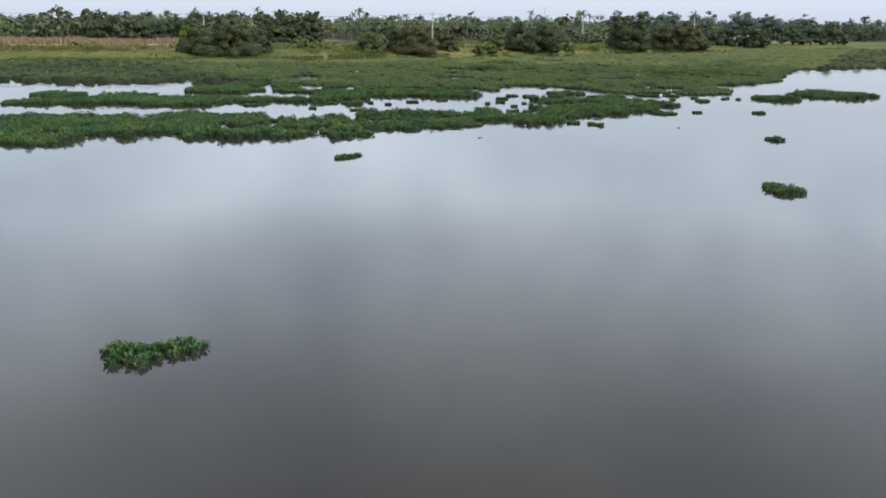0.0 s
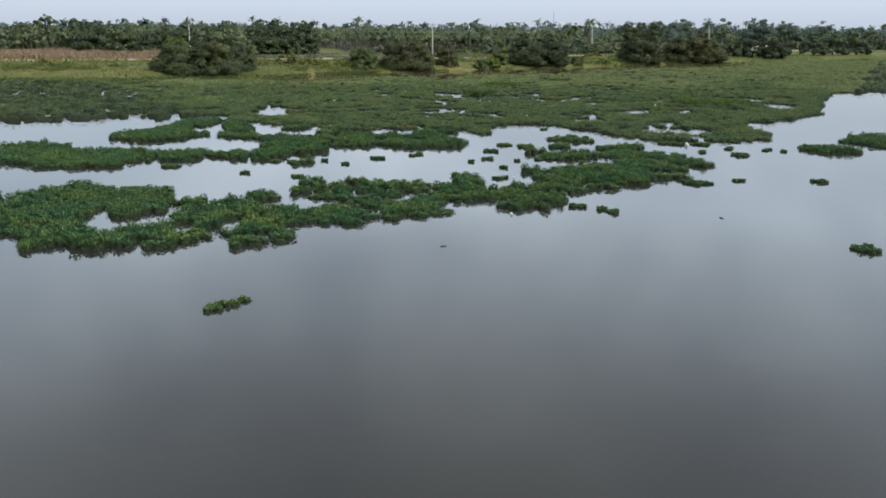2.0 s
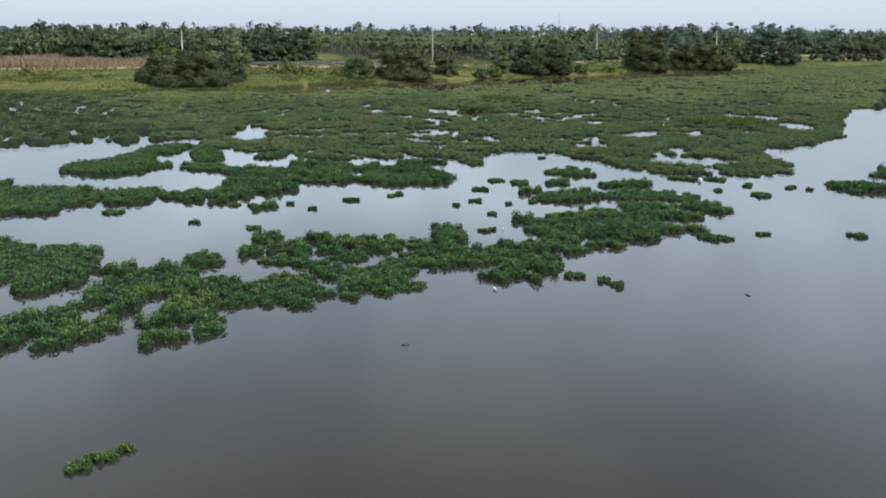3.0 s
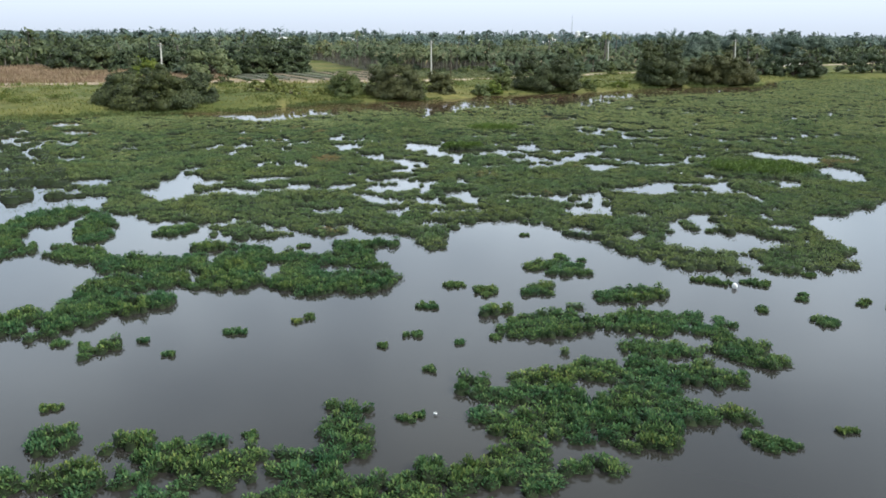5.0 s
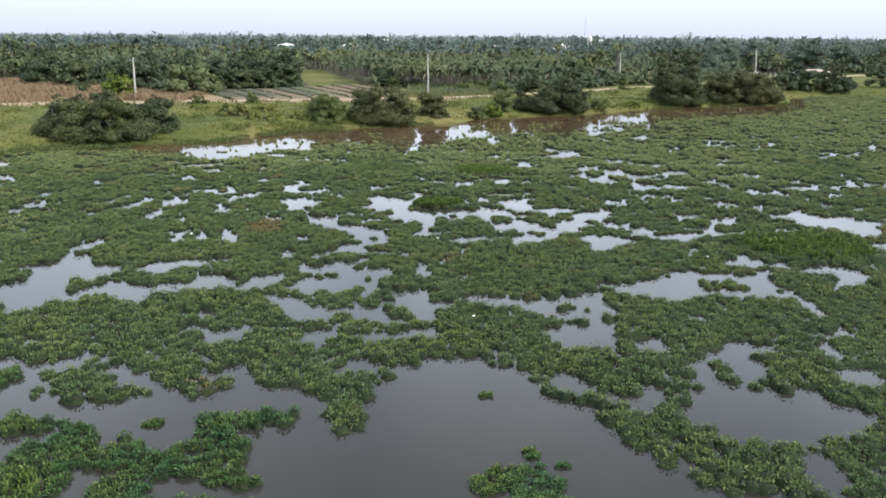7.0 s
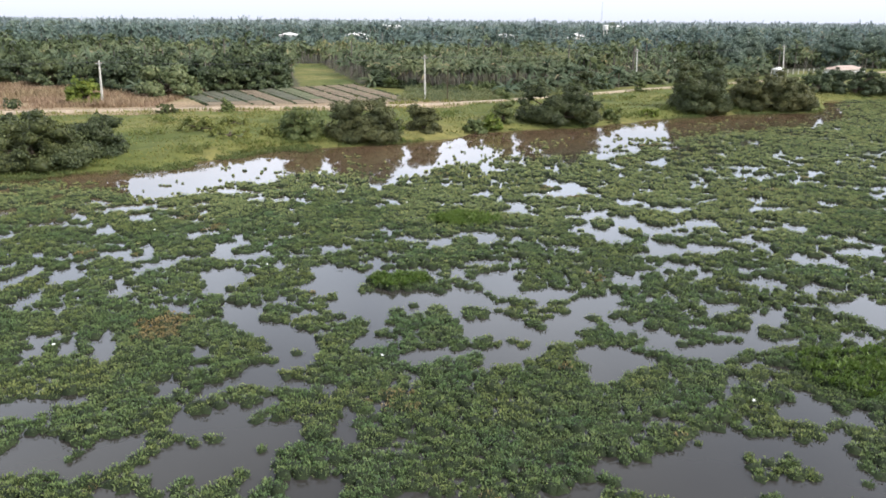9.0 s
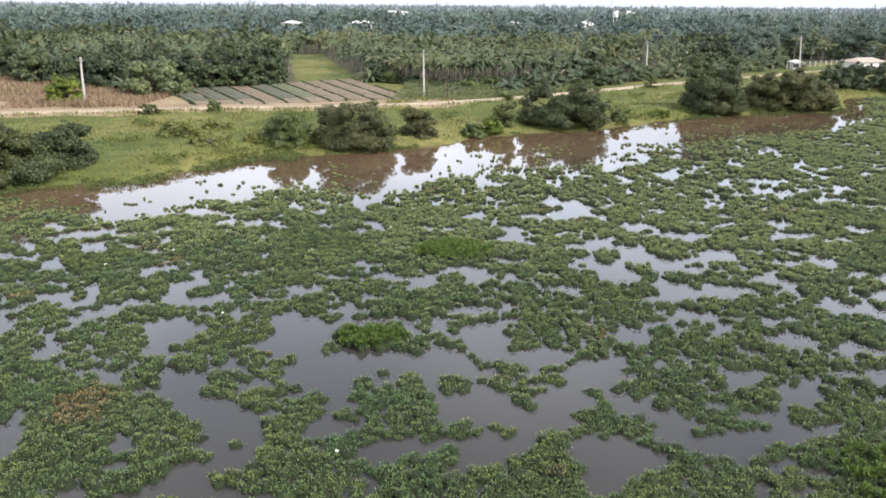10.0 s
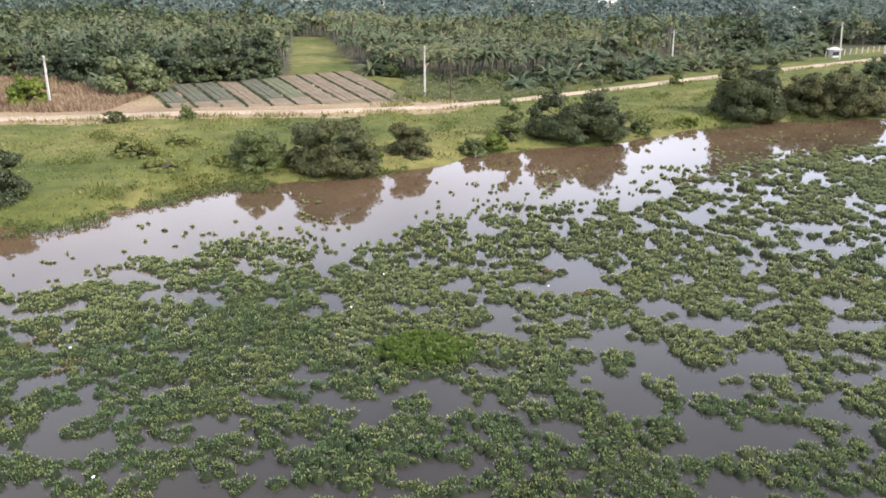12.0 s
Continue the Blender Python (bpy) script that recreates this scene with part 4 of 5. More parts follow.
# ---- trees ----
def leaf_cloud(centres, radii, counts, size, rng, floor=0.1, flat=0.75):
    """Leaf sprays over a set of lobes, as crossed quads facing mostly outward."""
    cs = np.repeat(np.asarray(centres, dtype=float), counts, axis=0)
    rs = np.repeat(np.asarray(radii, dtype=float), counts)
    d = rng.normal(size=(len(cs), 3))
    d[:, 2] = np.abs(d[:, 2]) * 1.0 - 0.35 * (rng.random(len(cs)) < 0.5)
    d /= np.linalg.norm(d, axis=1)[:, None]
    p = cs + d * (rs * (0.74 + 0.34 * rng.random(len(cs)) ** 0.8))[:, None] * np.array([1, 1, flat])
    up = p[:, 2] > floor
    p, d = p[up], d[up]
    nrm = d + rng.normal(0, 0.42, d.shape)
    nrm /= np.linalg.norm(nrm, axis=1)[:, None]
    t = np.cross(nrm, rng.normal(size=nrm.shape))
    t /= np.linalg.norm(t, axis=1)[:, None]
    q = np.cross(nrm, t)
    s = size * rng.uniform(0.6, 1.4, len(p))[:, None]
    a, c = t * s, q * s * 0.6
    P = np.stack([p - a, p + c * 0.9 + 0.12 * a, p + a, p - c], 1).reshape(-1, 3)
    Q = np.arange(len(p) * 4).reshape(-1, 4)
    return P, Q


def quad_ball():
    """A ball of 24 quads."""
    bm = bmesh.new()
    bmesh.ops.create_cube(bm, size=2.0)
    bmesh.ops.subdivide_edges(bm, edges=bm.edges[:], cuts=1, use_grid_fill=True)
    unit = np.array([v.co.normalized() for v in bm.verts])
    bm.verts.index_update()
    cells = np.array([[v.index for v in f.verts] for f in bm.faces])
    bm.free()
    return unit, cells


unit, cells = quad_ball()


def broad_tree(name, at, w, depth, h, mat, label, seed, lobes=16, leaves=5200, size=0.27, fine=1.0, skirt=0.15, category="tree", group=""):
    """A spreading tree: short forked trunk, limbs, and a crown of uneven lobes that reaches nearly to the ground."""
    r = np.random.default_rng(seed)
    ob = thing(name, at, label, category, group)
    centres, radii, swing = [], [], r.uniform(0, 6.28)
    for i in range(lobes):
        a, u = i * 2.4 + r.uniform(-0.4, 0.4), (i + 0.5) / lobes * 0.98
        lr = (0.09 + 0.12 * r.random()) * min(w, depth, 1.25 * h)
        reach = r.uniform(0.78, 1.04)
        out = (1 - u ** 3.0) ** (1 / 3.0) * reach
        # uneven domes: the crown sinks and swells round its axis
        top = 1 - 0.26 * (0.5 + 0.5 * math.sin(2 * a + swing)) * min(1, 1.6 * out) + 0.08 * math.sin(5 * a + 2 * swing)
        centres.append((math.cos(a) * out * (w / 2 - 0.8 * lr), math.sin(a) * out * (depth / 2 - 0.8 * lr), max(u * reach * top * (h - 0.8 * lr), 0.45 * lr)))
        radii.append(lr)
    # low skirt and inner mass
    for i in range(max(6, lobes // 2)):
        a = i * 2 * math.pi / max(6, lobes // 2) + r.uniform(-0.25, 0.25)
        lr = (0.14 + 0.08 * r.random()) * min(w, depth, 1.25 * h)
        centres.append((math.cos(a) * (w / 2 - 0.9 * lr), math.sin(a) * (depth / 2 - 0.9 * lr), lr * r.uniform(0.35, 1.1)))
        radii.append(lr)
    for i in range(5):
        centres.append((r.uniform(-0.24, 0.24) * w, r.uniform(-0.2, 0.2) * depth, r.uniform(0.3, 0.58) * h))
        radii.append(0.27 * min(w, depth, h))
    # small sprays that break the outline
    for i in range(lobes * 3):
        j = r.integers(0, lobes)
        d = r.normal(size=3)
        d[2] = abs(d[2])
        d /= np.linalg.norm(d)
        centres.append(tuple(np.array(centres[j]) + d * radii[j] * 1.0))
        radii.append(radii[j] * r.uniform(0.25, 0.5))
    # bring the crown to its full height and width
    centres, radii = np.array(centres), np.array(radii)
    centres[:, 2] *= (h - 0.55 * radii.max()) / (centres[:, 2] + 0.75 * radii - 0.55 * radii.max()).max() if centres[:, 2].max() > 0.5 else 1.0
    centres[:, 0] *= (w / 2) / (np.abs(centres[:, 0]) + 0.9 * radii).max()
    area = radii ** 2
    counts = np.maximum(((1.5 * fine ** 1.7 if fine > 1.2 else 1.15) * leaves * area / area.sum()).astype(int), 8)
    P, Q = leaf_cloud(centres, radii, counts, (0.96 if fine < 1.2 else 0.73) * size / fine, r)
    # closed balls added inside each lobe to block light and darken its underside
    big = [i for i in range(len(radii)) if radii[i] > 0.09 * min(w, depth, h)]
    C = np.concatenate([np.array(centres[i]) + unit * radii[i] * np.array([0.72, 0.72, 0.54]) * r.uniform(0.7, 1.05, (len(unit), 1)) for i in big])
    C[:, 2] = np.maximum(C[:, 2], 0.0)
    Q = np.concatenate([Q, (cells[None] + (np.arange(len(big)) * len(unit))[:, None, None]).reshape(-1, 4) + len(P)])
    P = np.concatenate([P, C])
    bm = bmesh.new()
    tube(bm, [(0, 0, -0.8), (0.05 * w * r.uniform(-1, 1), 0, 0.25 * h), (0, 0.03 * w, 0.45 * h)], [0.03 * w, 0.024 * w, 0.018 * w], 8)
    for i in range(min(7, lobes)):
        c = Vector(centres[i * lobes // 7])
        tube(bm, [(0, 0, 0.18 * h), tuple(c * 0.5 + Vector((0, 0, 0.12 * h))), tuple(c)], [0.016 * w, 0.010 * w, 0.004 * w], 6)
    part("trunk", bm, M_BARK, ob, "grey-brown forked trunk")
    mesh_part("crown", mesh_of("crown", P, Q, mat), ob)
    return ob


BANK = "bank trees"
broad_tree("bank_tree", (-32.4, 131.4, 0.1), 14.2, 9.5, 6.8, M_TREE, "broad dark green tree hanging over the water", 11, 36, 10000, 0.26, 1.5, group=BANK)
broad_tree("bank_tree", (-27.6, 136.0, 0.2), 6.6, 6.0, 4.8, M_TREE, "dark green rounded tree beside a broader one over the water", 22, 20, 5000, 0.25, 1.5, group=BANK)
broad_tree("bank_tree", (-8.7, 150.4, 0.1), 6.5, 5.0, 4.3, M_TREE_LIGHT, "rounded light green willow-like tree at the water's edge", 12, 18, 4000, 0.22, 1.5, group=BANK)
broad_tree("bank_tree", (-1.0, 150.8, 0.1), 9.9, 6.6, 5.7, M_TREE_WARM, "dense grey-green tree bending over the river bank", 13, 30, 7500, 0.23, 1.5, group=BANK)
broad_tree("bank_tree", (6.1, 157.0, 0.2), 5.1, 4.2, 4.0, M_TREE_WARM, "small dark green rounded tree on the grassy bank", 14, 16, 3500, 0.21, 1.5, group=BANK)
broad_tree("bank_tree", (25.1, 169.4, 0.2), 12.8, 8, 6.5, M_TREE, "tall dark tree with open twiggy top beside the water", 15, 32, 9000, 0.25, 1.5, group=BANK)
broad_tree("bank_tree", (16.9, 166.6, 0.3), 3.9, 3.6, 5.4, M_TREE_LIGHT, "slim light green tree beside a darker one on the bank", 16, 14, 3000, 0.22, 1.5, group=BANK)
broad_tree("bank_tree", (50.3, 186.0, 0.2), 10.6, 8.5, 9.1, M_TREE, "tall domed dark green tree at the river's edge", 17, 36, 9500, 0.28, 1.5, group=BANK)
broad_tree("bank_tree", (63.9, 191.6, 0.2), 15.8, 9, 7.0, M_TREE_WARM, "wide spreading dark olive tree over the water", 18, 38, 10500, 0.28, 1.5, group=BANK)
broad_tree("bank_tree", (92, 221, 0.6), 17, 8, 5.4, M_WOOD_LEAF, "long low dark bushy tree at the edge of the mat", 19, 27, 7500, 0.32, 1.5, group=BANK)
broad_tree("bank_tree", (-76, 134, 0.5), 13, 9, 6.5, M_TREE, "dark rounded tree on the river bank", 20, 23, 6500, 0.3, 1.5, group=BANK)
broad_tree("bush", (-49.8, 179.4, 1.0), 6.0, 5, 4.6, M_YELLOW, "bright yellow-green bush beside the road", 21, 12, 3600, 0.22, category="bush")

r = np.random.default_rng(5)
for x, y, w, h, m in ((-32.7, 169.5, 3.4, 1.4, M_TREE), (-24.5, 172.7, 2.3, 2.1, M_TREE_LIGHT), (-22, 152, 5.5, 1.9, M_MOUND), (-16.5, 147, 5.0, 1.4, M_MOUND), (-19, 157, 4.0, 1.3, M_MOUND), (-12, 149.5, 3.2, 1.2, M_MOUND), (12.8, 160.5, 3.6, 2.0, M_TREE_LIGHT), (15.2, 162.5, 3.2, 2.3, M_YELLOW),
                      (33.5, 173.6, 3.0, 1.8, M_TREE_LIGHT), (40.5, 179.5, 3.4, 1.2, M_YELLOW), (46.5, 213.8, 2.6, 3.0, M_TREE_LIGHT), (3.2, 152.0, 1.6, 2.8, M_YELLOW), (35.9, 216.6, 5.0, 4.4, M_TREE), (-44, 150, 4.0, 1.2, M_MOUND), (-58, 140, 4.5, 1.4, M_MOUND), (84, 219, 6.0, 3.8, M_WOOD_LEAF), (112, 231, 9.0, 5.2, M_WOOD_LEAF), (119, 234, 9.0, 6.2, M_WOOD_LEAF), (127, 236, 10.0, 7.0, M_WOOD_LEAF), (90, 233, 8.0, 4.6, M_WOOD_LEAF)):
    broad_tree("shrub", (x, y, float(ground_z(np.array([x]), np.array([y]))[0]) - 0.1), w, w * 0.8, h, m, "low green shrub growing on the grassy bank", int(abs(x * 13 + y)), 8, int(260 * w), 0.17, category="shrub", group="bank shrubs")

# orchard trees beside the vegetable beds
for i, (x, y, w, h) in enumerate(((-42.1, 195.0, 12.2, 6.6), (-36.0, 207.0, 7.0, 5.8), (-31.5, 209.5, 7.0, 6.8), (-27.6, 213.5, 6.5, 7.4), (-28.0, 219.5, 6.5, 8.2), (-34.0, 214.5, 8.0, 8.0), (-41.0, 206.0, 8.0, 7.0), (-46.5, 203.0, 9.0, 7.4), (-55.0, 204.5, 9.0, 7.0), (-63.0, 207.5, 10.0, 6.5), (-72.0, 212.0, 10.0, 6.8), (-82.0, 218.0, 11.0, 7.0),
                                   (-30.5, 226.0, 8.0, 8.5), (-38.0, 219.0, 9.0, 8.5), (-49.0, 213.0, 9.0, 8.2), (-59.0, 215.5, 9.0, 8.0), (73.0, 262.0, 11.0, 9.0), (86.0, 283.0, 12.0, 10.0), (97.0, 300.0, 13.0, 11.0), (112.0, 312.0, 14.0, 11.5), (126.0, 304.0, 13.0, 10.5), (-6.5, 224.5, 5.5, 4.6), (133.0, 322.0, 15.0, 11.5), (150.0, 330.0, 15.0, 11.0), (142.0, 312.0, 13.0, 10.0), (165.0, 336.0, 15.0, 11.0), (120.0, 330.0, 14.0, 12.0))):
    # trees beyond x 80 take the leaf with blue haze in its colour
    broad_tree("orchard_tree", (x, y, 1.0), w, w * 0.9, h, M_PALE if i == 0 else M_LEAF_HAZED if x > 80 else M_WOOD_LEAF, "pale green bushy tree at the edge of an orchard" if i == 0 else "dense dark green orchard tree", 40 + i, 14, 2600, 0.33, group="orchard trees")


# ---- palms ----
def palm_crown(rng, fronds, length, segments, droop, width):
    """Arching fronds, each a folded strip of leaflets."""
    P, Q = [], []
    for i in range(fronds):
        a = i * 2.4 + rng.uniform(-0.3, 0.3)
        lift = math.radians(rng.uniform(-5, 75))
        L = length * rng.uniform(0.8, 1.15)
        p, d = np.array([0.0, 0.0, 0.0]), lift
        line = [p]
        for s in range(segments):
            p = p + L / segments * np.array([math.cos(a) * math.cos(d), math.sin(a) * math.cos(d), math.sin(d)])
            d -= droop / segments * rng.uniform(0.8, 1.3)
            line.append(p)
        side = np.array([-math.sin(a), math.cos(a), 0.0])
        prof = np.interp(np.linspace(0, 1, segments + 1), (0, 0.25, 0.7, 1), (0.25, 1, 0.8, 0.12)) * width
        for sgn in (-1, 1):
            k = len(P)
            for q, w in zip(line, prof):
                P += [q, q + side * sgn * w + np.array([0, 0, -0.55 * w])]
            Q += [(k + 2 * s, k + 2 * s + 1, k + 2 * s + 3, k + 2 * s + 2) for s in range(segments)]
    return np.array(P), np.array(Q)


def palm(name, h, seed, label, fronds=20, length=2.4, width=0.32):
    r = np.random.default_rng(seed)
    ob = thing(name, (0, 0, 0), label, "palm tree", "palms by the road")
    lean = r.uniform(-0.6, 0.6, 2)
    bm = bmesh.new()
    tube(bm, [(0, 0, -0.3), (lean[0] * 0.3, lean[1] * 0.3, h * 0.4), (lean[0], lean[1], h)], [0.2, 0.13, 0.1], 6)
    part("trunk", bm, M_PALM_TRUNK, ob, "slender grey ringed trunk")
    P, Q = palm_crown(r, fronds, length, 4, 1.5, width)
    crown = mesh_part("crown", mesh_of("palm_crown", P, Q, M_PALM), ob)
    crown.matrix_basis = pose(lean[0], lean[1], h)
    return ob


PALMS = [palm("palm_tree", 3.3, 71, "slender palm tree with a feathery green crown"), palm("palm_tree", 4.0, 72, "slender palm tree with a feathery green crown"), palm("palm_tree", 4.8, 73, "tall slender palm tree with a feathery crown", 17), palm("palm_tree", 0.9, 74, "young palm with arching fronds rising from the ground", 22, 3.9, 0.40)]
PLACED = []


def put_palm(k, x, y):
    m = pose(x, y, 1.0, 0, 0, float(rng.uniform(0, 360)))
    if k not in PLACED:
        PLACED.append(k)
        PALMS[k].matrix_basis = m
    else:
        copy_thing(PALMS[k], m)


for x, y in ((19.2, 203.6), (33.5, 217.5), (37, 221.5), (41, 224.0), (44.5, 228.5), (29, 219.5), (24.5, 219.0), (56, 240), (60, 246), (65, 252), (72, 256), (27, 213.5), (-49, 199), (-8, 222)):
    put_palm(3, x, y)
for row in range(4):
    for x in np.arange(30, 96, 3.4):
        y = float(along([(28, 217), (40, 221), (50, 230), (60, 240), (80, 258), (100, 279)], x)) + row * 3.6 + rng.uniform(-1.6, 1.6)
        put_palm(3 if rng.random() < 0.75 else 0, float(x + rng.uniform(-1, 1)), y)
for row in range(7):
    for x in np.arange(-10, 34, 3.1):
        y = float(along([(-12, 231), (-9, 228), (3, 214), (28, 224), (45, 235), (60, 255), (80, 280)], x)) + row * 3.2 + rng.uniform(-1.7, 1.7)
        put_palm(int(rng.integers(0, 3)), float(x + rng.uniform(-1.5, 1.5)), y)


def palm_field(name, y0, y1, step, fronds, segments, hmin, hmax, length, width, mat, trunk, label, front, bias=0.0, tall=0.14):
    """A stand of palms and trees too many to count, as one mesh."""
    r = np.random.default_rng(int(y0) + 3)
    wide = 0.66 * y1 + 40
    x, y = scatter(-wide + 10, wide + 25, y0, y1, step, r)
    keep = (np.abs(x - 8) < 0.66 * y + 25) & (y > along(front, x)) & ~in_alley(x, y)
    x, y = x[keep], y[keep]
    crowns = [palm_crown(np.random.default_rng(900 + i), fronds, 1.0, segments, 1.3 + 0.2 * i, width / length) for i in range(6)]
    for i in range(3):
        q = np.random.default_rng(950 + i)
        lobes = np.column_stack([q.uniform(-0.45, 0.45, (5, 2)), q.uniform(-0.9, 0.1, 5)])
        crowns.append(leaf_cloud(lobes, q.uniform(0.35, 0.55, 5), np.full(5, 3 + 3 * segments), 0.26, q, -2.0))
    # broadleaf lumps among the palms
    V, F, S, off = [], [], [], 0
    grove = drift(x, y, 34.0, 78) + 0.5 * drift(x, y, 11.0, 79)
    kind = np.where(grove + r.normal(0, 0.25, len(x)) > bias, r.integers(6, 9, len(x)), r.integers(0, 6, len(x)))
    h = r.uniform(hmin, hmax, len(x)) * (1 + 0.22 * drift(x, y, 14.0, 77) + 0.12 * drift(x, y, 75.0, 76)) * np.where(r.random(len(x)) < tall, r.uniform(1.15, 1.7, len(x)), 1.0)
    for k, (P, Q) in enumerate(crowns):
        s = np.where(kind == k)[0]
        a = r.uniform(0, 2 * math.pi, len(s))
        sc = length * r.uniform(0.75, 1.25, len(s)) * (1.15 if k > 5 else 1.0)
        c, sn = np.cos(a), np.sin(a)
        W = np.stack([P[None, :, 0] * c[:, None] - P[None, :, 1] * sn[:, None], P[None, :, 0] * sn[:, None] + P[None, :, 1] * c[:, None], np.broadcast_to(P[None, :, 2], (len(s), len(P)))], -1) * sc[:, None, None]
        W += np.stack([x[s], y[s], h[s] + 1.0], -1)[:, None]
        V.append(W.reshape(-1, 3))
        F.append((Q[None] + (np.arange(len(s)) * len(P))[:, None, None]).reshape(-1, 4) + off)
        S.append(np.full(len(F[-1]), 1 if k > 5 else 0))
        off += len(s) * len(P)
    ob = tagged(new(name, mesh_of(name, np.concatenate(V), np.concatenate(F), mat, np.concatenate(S))), label, "palm grove", kind="stuff")
    if trunk:
        t = 0.13
        corner = np.array([(-t, -t), (t, -t), (t, t), (-t, t)])
        lo = np.stack([np.repeat(x[:, None], 4, 1) + corner[:, 0], np.repeat(y[:, None], 4, 1) + corner[:, 1], np.full((len(x), 4), 0.8)], -1)
        hi = lo.copy()
        hi[..., 2] = h[:, None] + 1.05
        W = np.concatenate([lo, hi], 1).reshape(-1, 3)
        Q = np.array([[0, 1, 5, 4], [1, 2, 6, 5], [2, 3, 7, 6], [3, 0, 4, 7]])
        mesh_part("trunks", mesh_of("trunks", W, (Q[None] + (np.arange(len(x)) * 8)[:, None, None]).reshape(-1, 4), M_PALM_TRUNK), ob)
    return ob


BEHIND = [(-900, 262), (-90, 224), (-60, 222), (-45, 218), (-35, 224), (-24, 230), (-10, 236), (3, 238), (28, 248), (34, 236), (45, 240), (60, 256), (100, 296), (900, 440)]
palm_field("palm_grove", 215, 330, 3.7, 12, 2, 2.2, 5.4, 2.4, 0.36, [M_PALM, M_WOOD_LEAF], True, "dense grove of grey-green palms behind the fields", BEHIND, 0.22, 0.2)
# farther stands use leaf colours with distance haze painted in
palm_field("palm_grove", 330, 620, 5.4, 9, 2, 2.4, 6.8, 2.7, 0.55, [M_PALM_HAZED, M_LEAF_HAZED], True, "deep palm plantation stretching away from the river", BEHIND, 0.0, 0.2)
palm_field("far_woods", 620, 1250, 18.0, 7, 1, 3.2, 6.2, 6.5, 2.4, [M_PALM_FAR_HAZED, M_PALM_HAZED], False, "distant grey-green woods and palms", BEHIND)
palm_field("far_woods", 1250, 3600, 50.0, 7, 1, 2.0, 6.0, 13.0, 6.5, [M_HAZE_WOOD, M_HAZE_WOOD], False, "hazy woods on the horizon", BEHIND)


# ---- grasses ----
def blades(x, y, z, height, width, lean, rng):
    a = rng.uniform(0, 2 * math.pi, len(x))
    ca, sa = np.cos(a), np.sin(a)
    w = width * rng.uniform(0.6, 1.4, len(x))
    h = height * rng.uniform(0.6, 1.3, len(x))
    ln = lean * h * rng.uniform(-1, 1, len(x))
    base = np.stack([x, y, z], -1)
    side = np.stack([ca, sa, 0 * ca], -1) * w[:, None]
    tip = base + np.stack([-sa * ln, ca * ln, h], -1)
    P = np.stack([base - side, base + side, tip + 0.35 * side, tip - 0.35 * side], 1).reshape(-1, 3)
    return P, np.arange(len(x) * 4).reshape(-1, 4)


r = np.random.default_rng(17)
px, py = scatter(-100, 110, 122, 232, 0.45, r)
d, behind = py - along(SHORE, px), py - along(ROAD, px)
keep = (d > 0.6) & (behind < -2.2) & (drift(px, py, 3.0, 81) + 0.4 * drift(px, py, 0.9, 82) > -0.35)
px, py = px[keep], py[keep]
P, Q = blades(px, py, ground_z(px, py) - 0.05, 0.16 + 0.16 * np.clip(drift(px, py, 5.0, 83), 0, 1), 0.11, 0.8, r)
tagged(new("meadow_grass", mesh_of("meadow_grass", P, Q, M_GRASS)), "bright green rough meadow grass on the bank", "grass", kind="stuff")

px, py = scatter(-130, -38, 166, 226, 0.30, r)
behind = py - along(ROAD, px)
keep = (behind > 4.5 + 2.5 * drift(px, py, 5.0, 84)) & (py < along(WOOD_FRONT, px) + 2) & (drift(px, py, 2.5, 85) > -0.7)
px, py = px[keep], py[keep]
P, Q = blades(px, py, ground_z(px, py) - 0.05, 0.8 + 0.45 * drift(px, py, 6.0, 86), 0.075, 1.1, r)
tagged(new("dry_reeds", mesh_of("dry_reeds", P, Q, M_DRY)), "tall reddish-brown dry grass beside the road", "grass", kind="stuff")

px, py = scatter(-120, 110, 152, 270, 0.42, r)
behind = py - along(ROAD, px)
keep = (behind > 1.8) & (behind < 16 + 4 * drift(px, py, 5.0, 87)) & (drift(px, py, 1.6, 88) > 0.1) & (px > -3) & (px < 30) | (behind > -3.6) & (behind < -1.5) & (drift(px, py, 1.2, 89) + 0.6 * drift(px, py, 7.0, 91) > -0.15)
px, py = px[keep], py[keep]
P, Q = blades(px, py, ground_z(px, py) - 0.05, 0.45, 0.10, 0.6, r)
tagged(new("roadside_weeds", mesh_of("roadside_weeds", P, Q, M_GRASS)), "yellow-green weeds along the dirt road", "grass", kind="stuff")

for i, (x, y, w, h) in enumerate(((9.5, 204.5, 4.5, 1.5), (13.0, 206.0, 5.0, 1.9), (17.0, 204.0, 4.0, 1.4), (22.5, 208.5, 4.5, 2.2), (11.5, 209.5, 5.5, 2.2), (16.0, 212.0, 5.0, 2.4), (5.5, 209.5, 4.5, 1.6), (25.5, 206.5, 3.6, 1.8), (-4.0, 219.0, 4.0, 3.0), (0.5, 215.5, 4.0, 2.4), (34.0, 213.8, 4.0, 2.0), (39.5, 220.5, 4.4, 2.6))):
    broad_tree("scrub_bush", (x, y, 0.95), w, w * 0.8, h, M_TREE_LIGHT if i % 3 else M_WOOD_LEAF, "low grey-green scrub bush behind the dirt road", 300 + i, 9, int(300 * w), 0.2, category="shrub", group="roadside scrub")

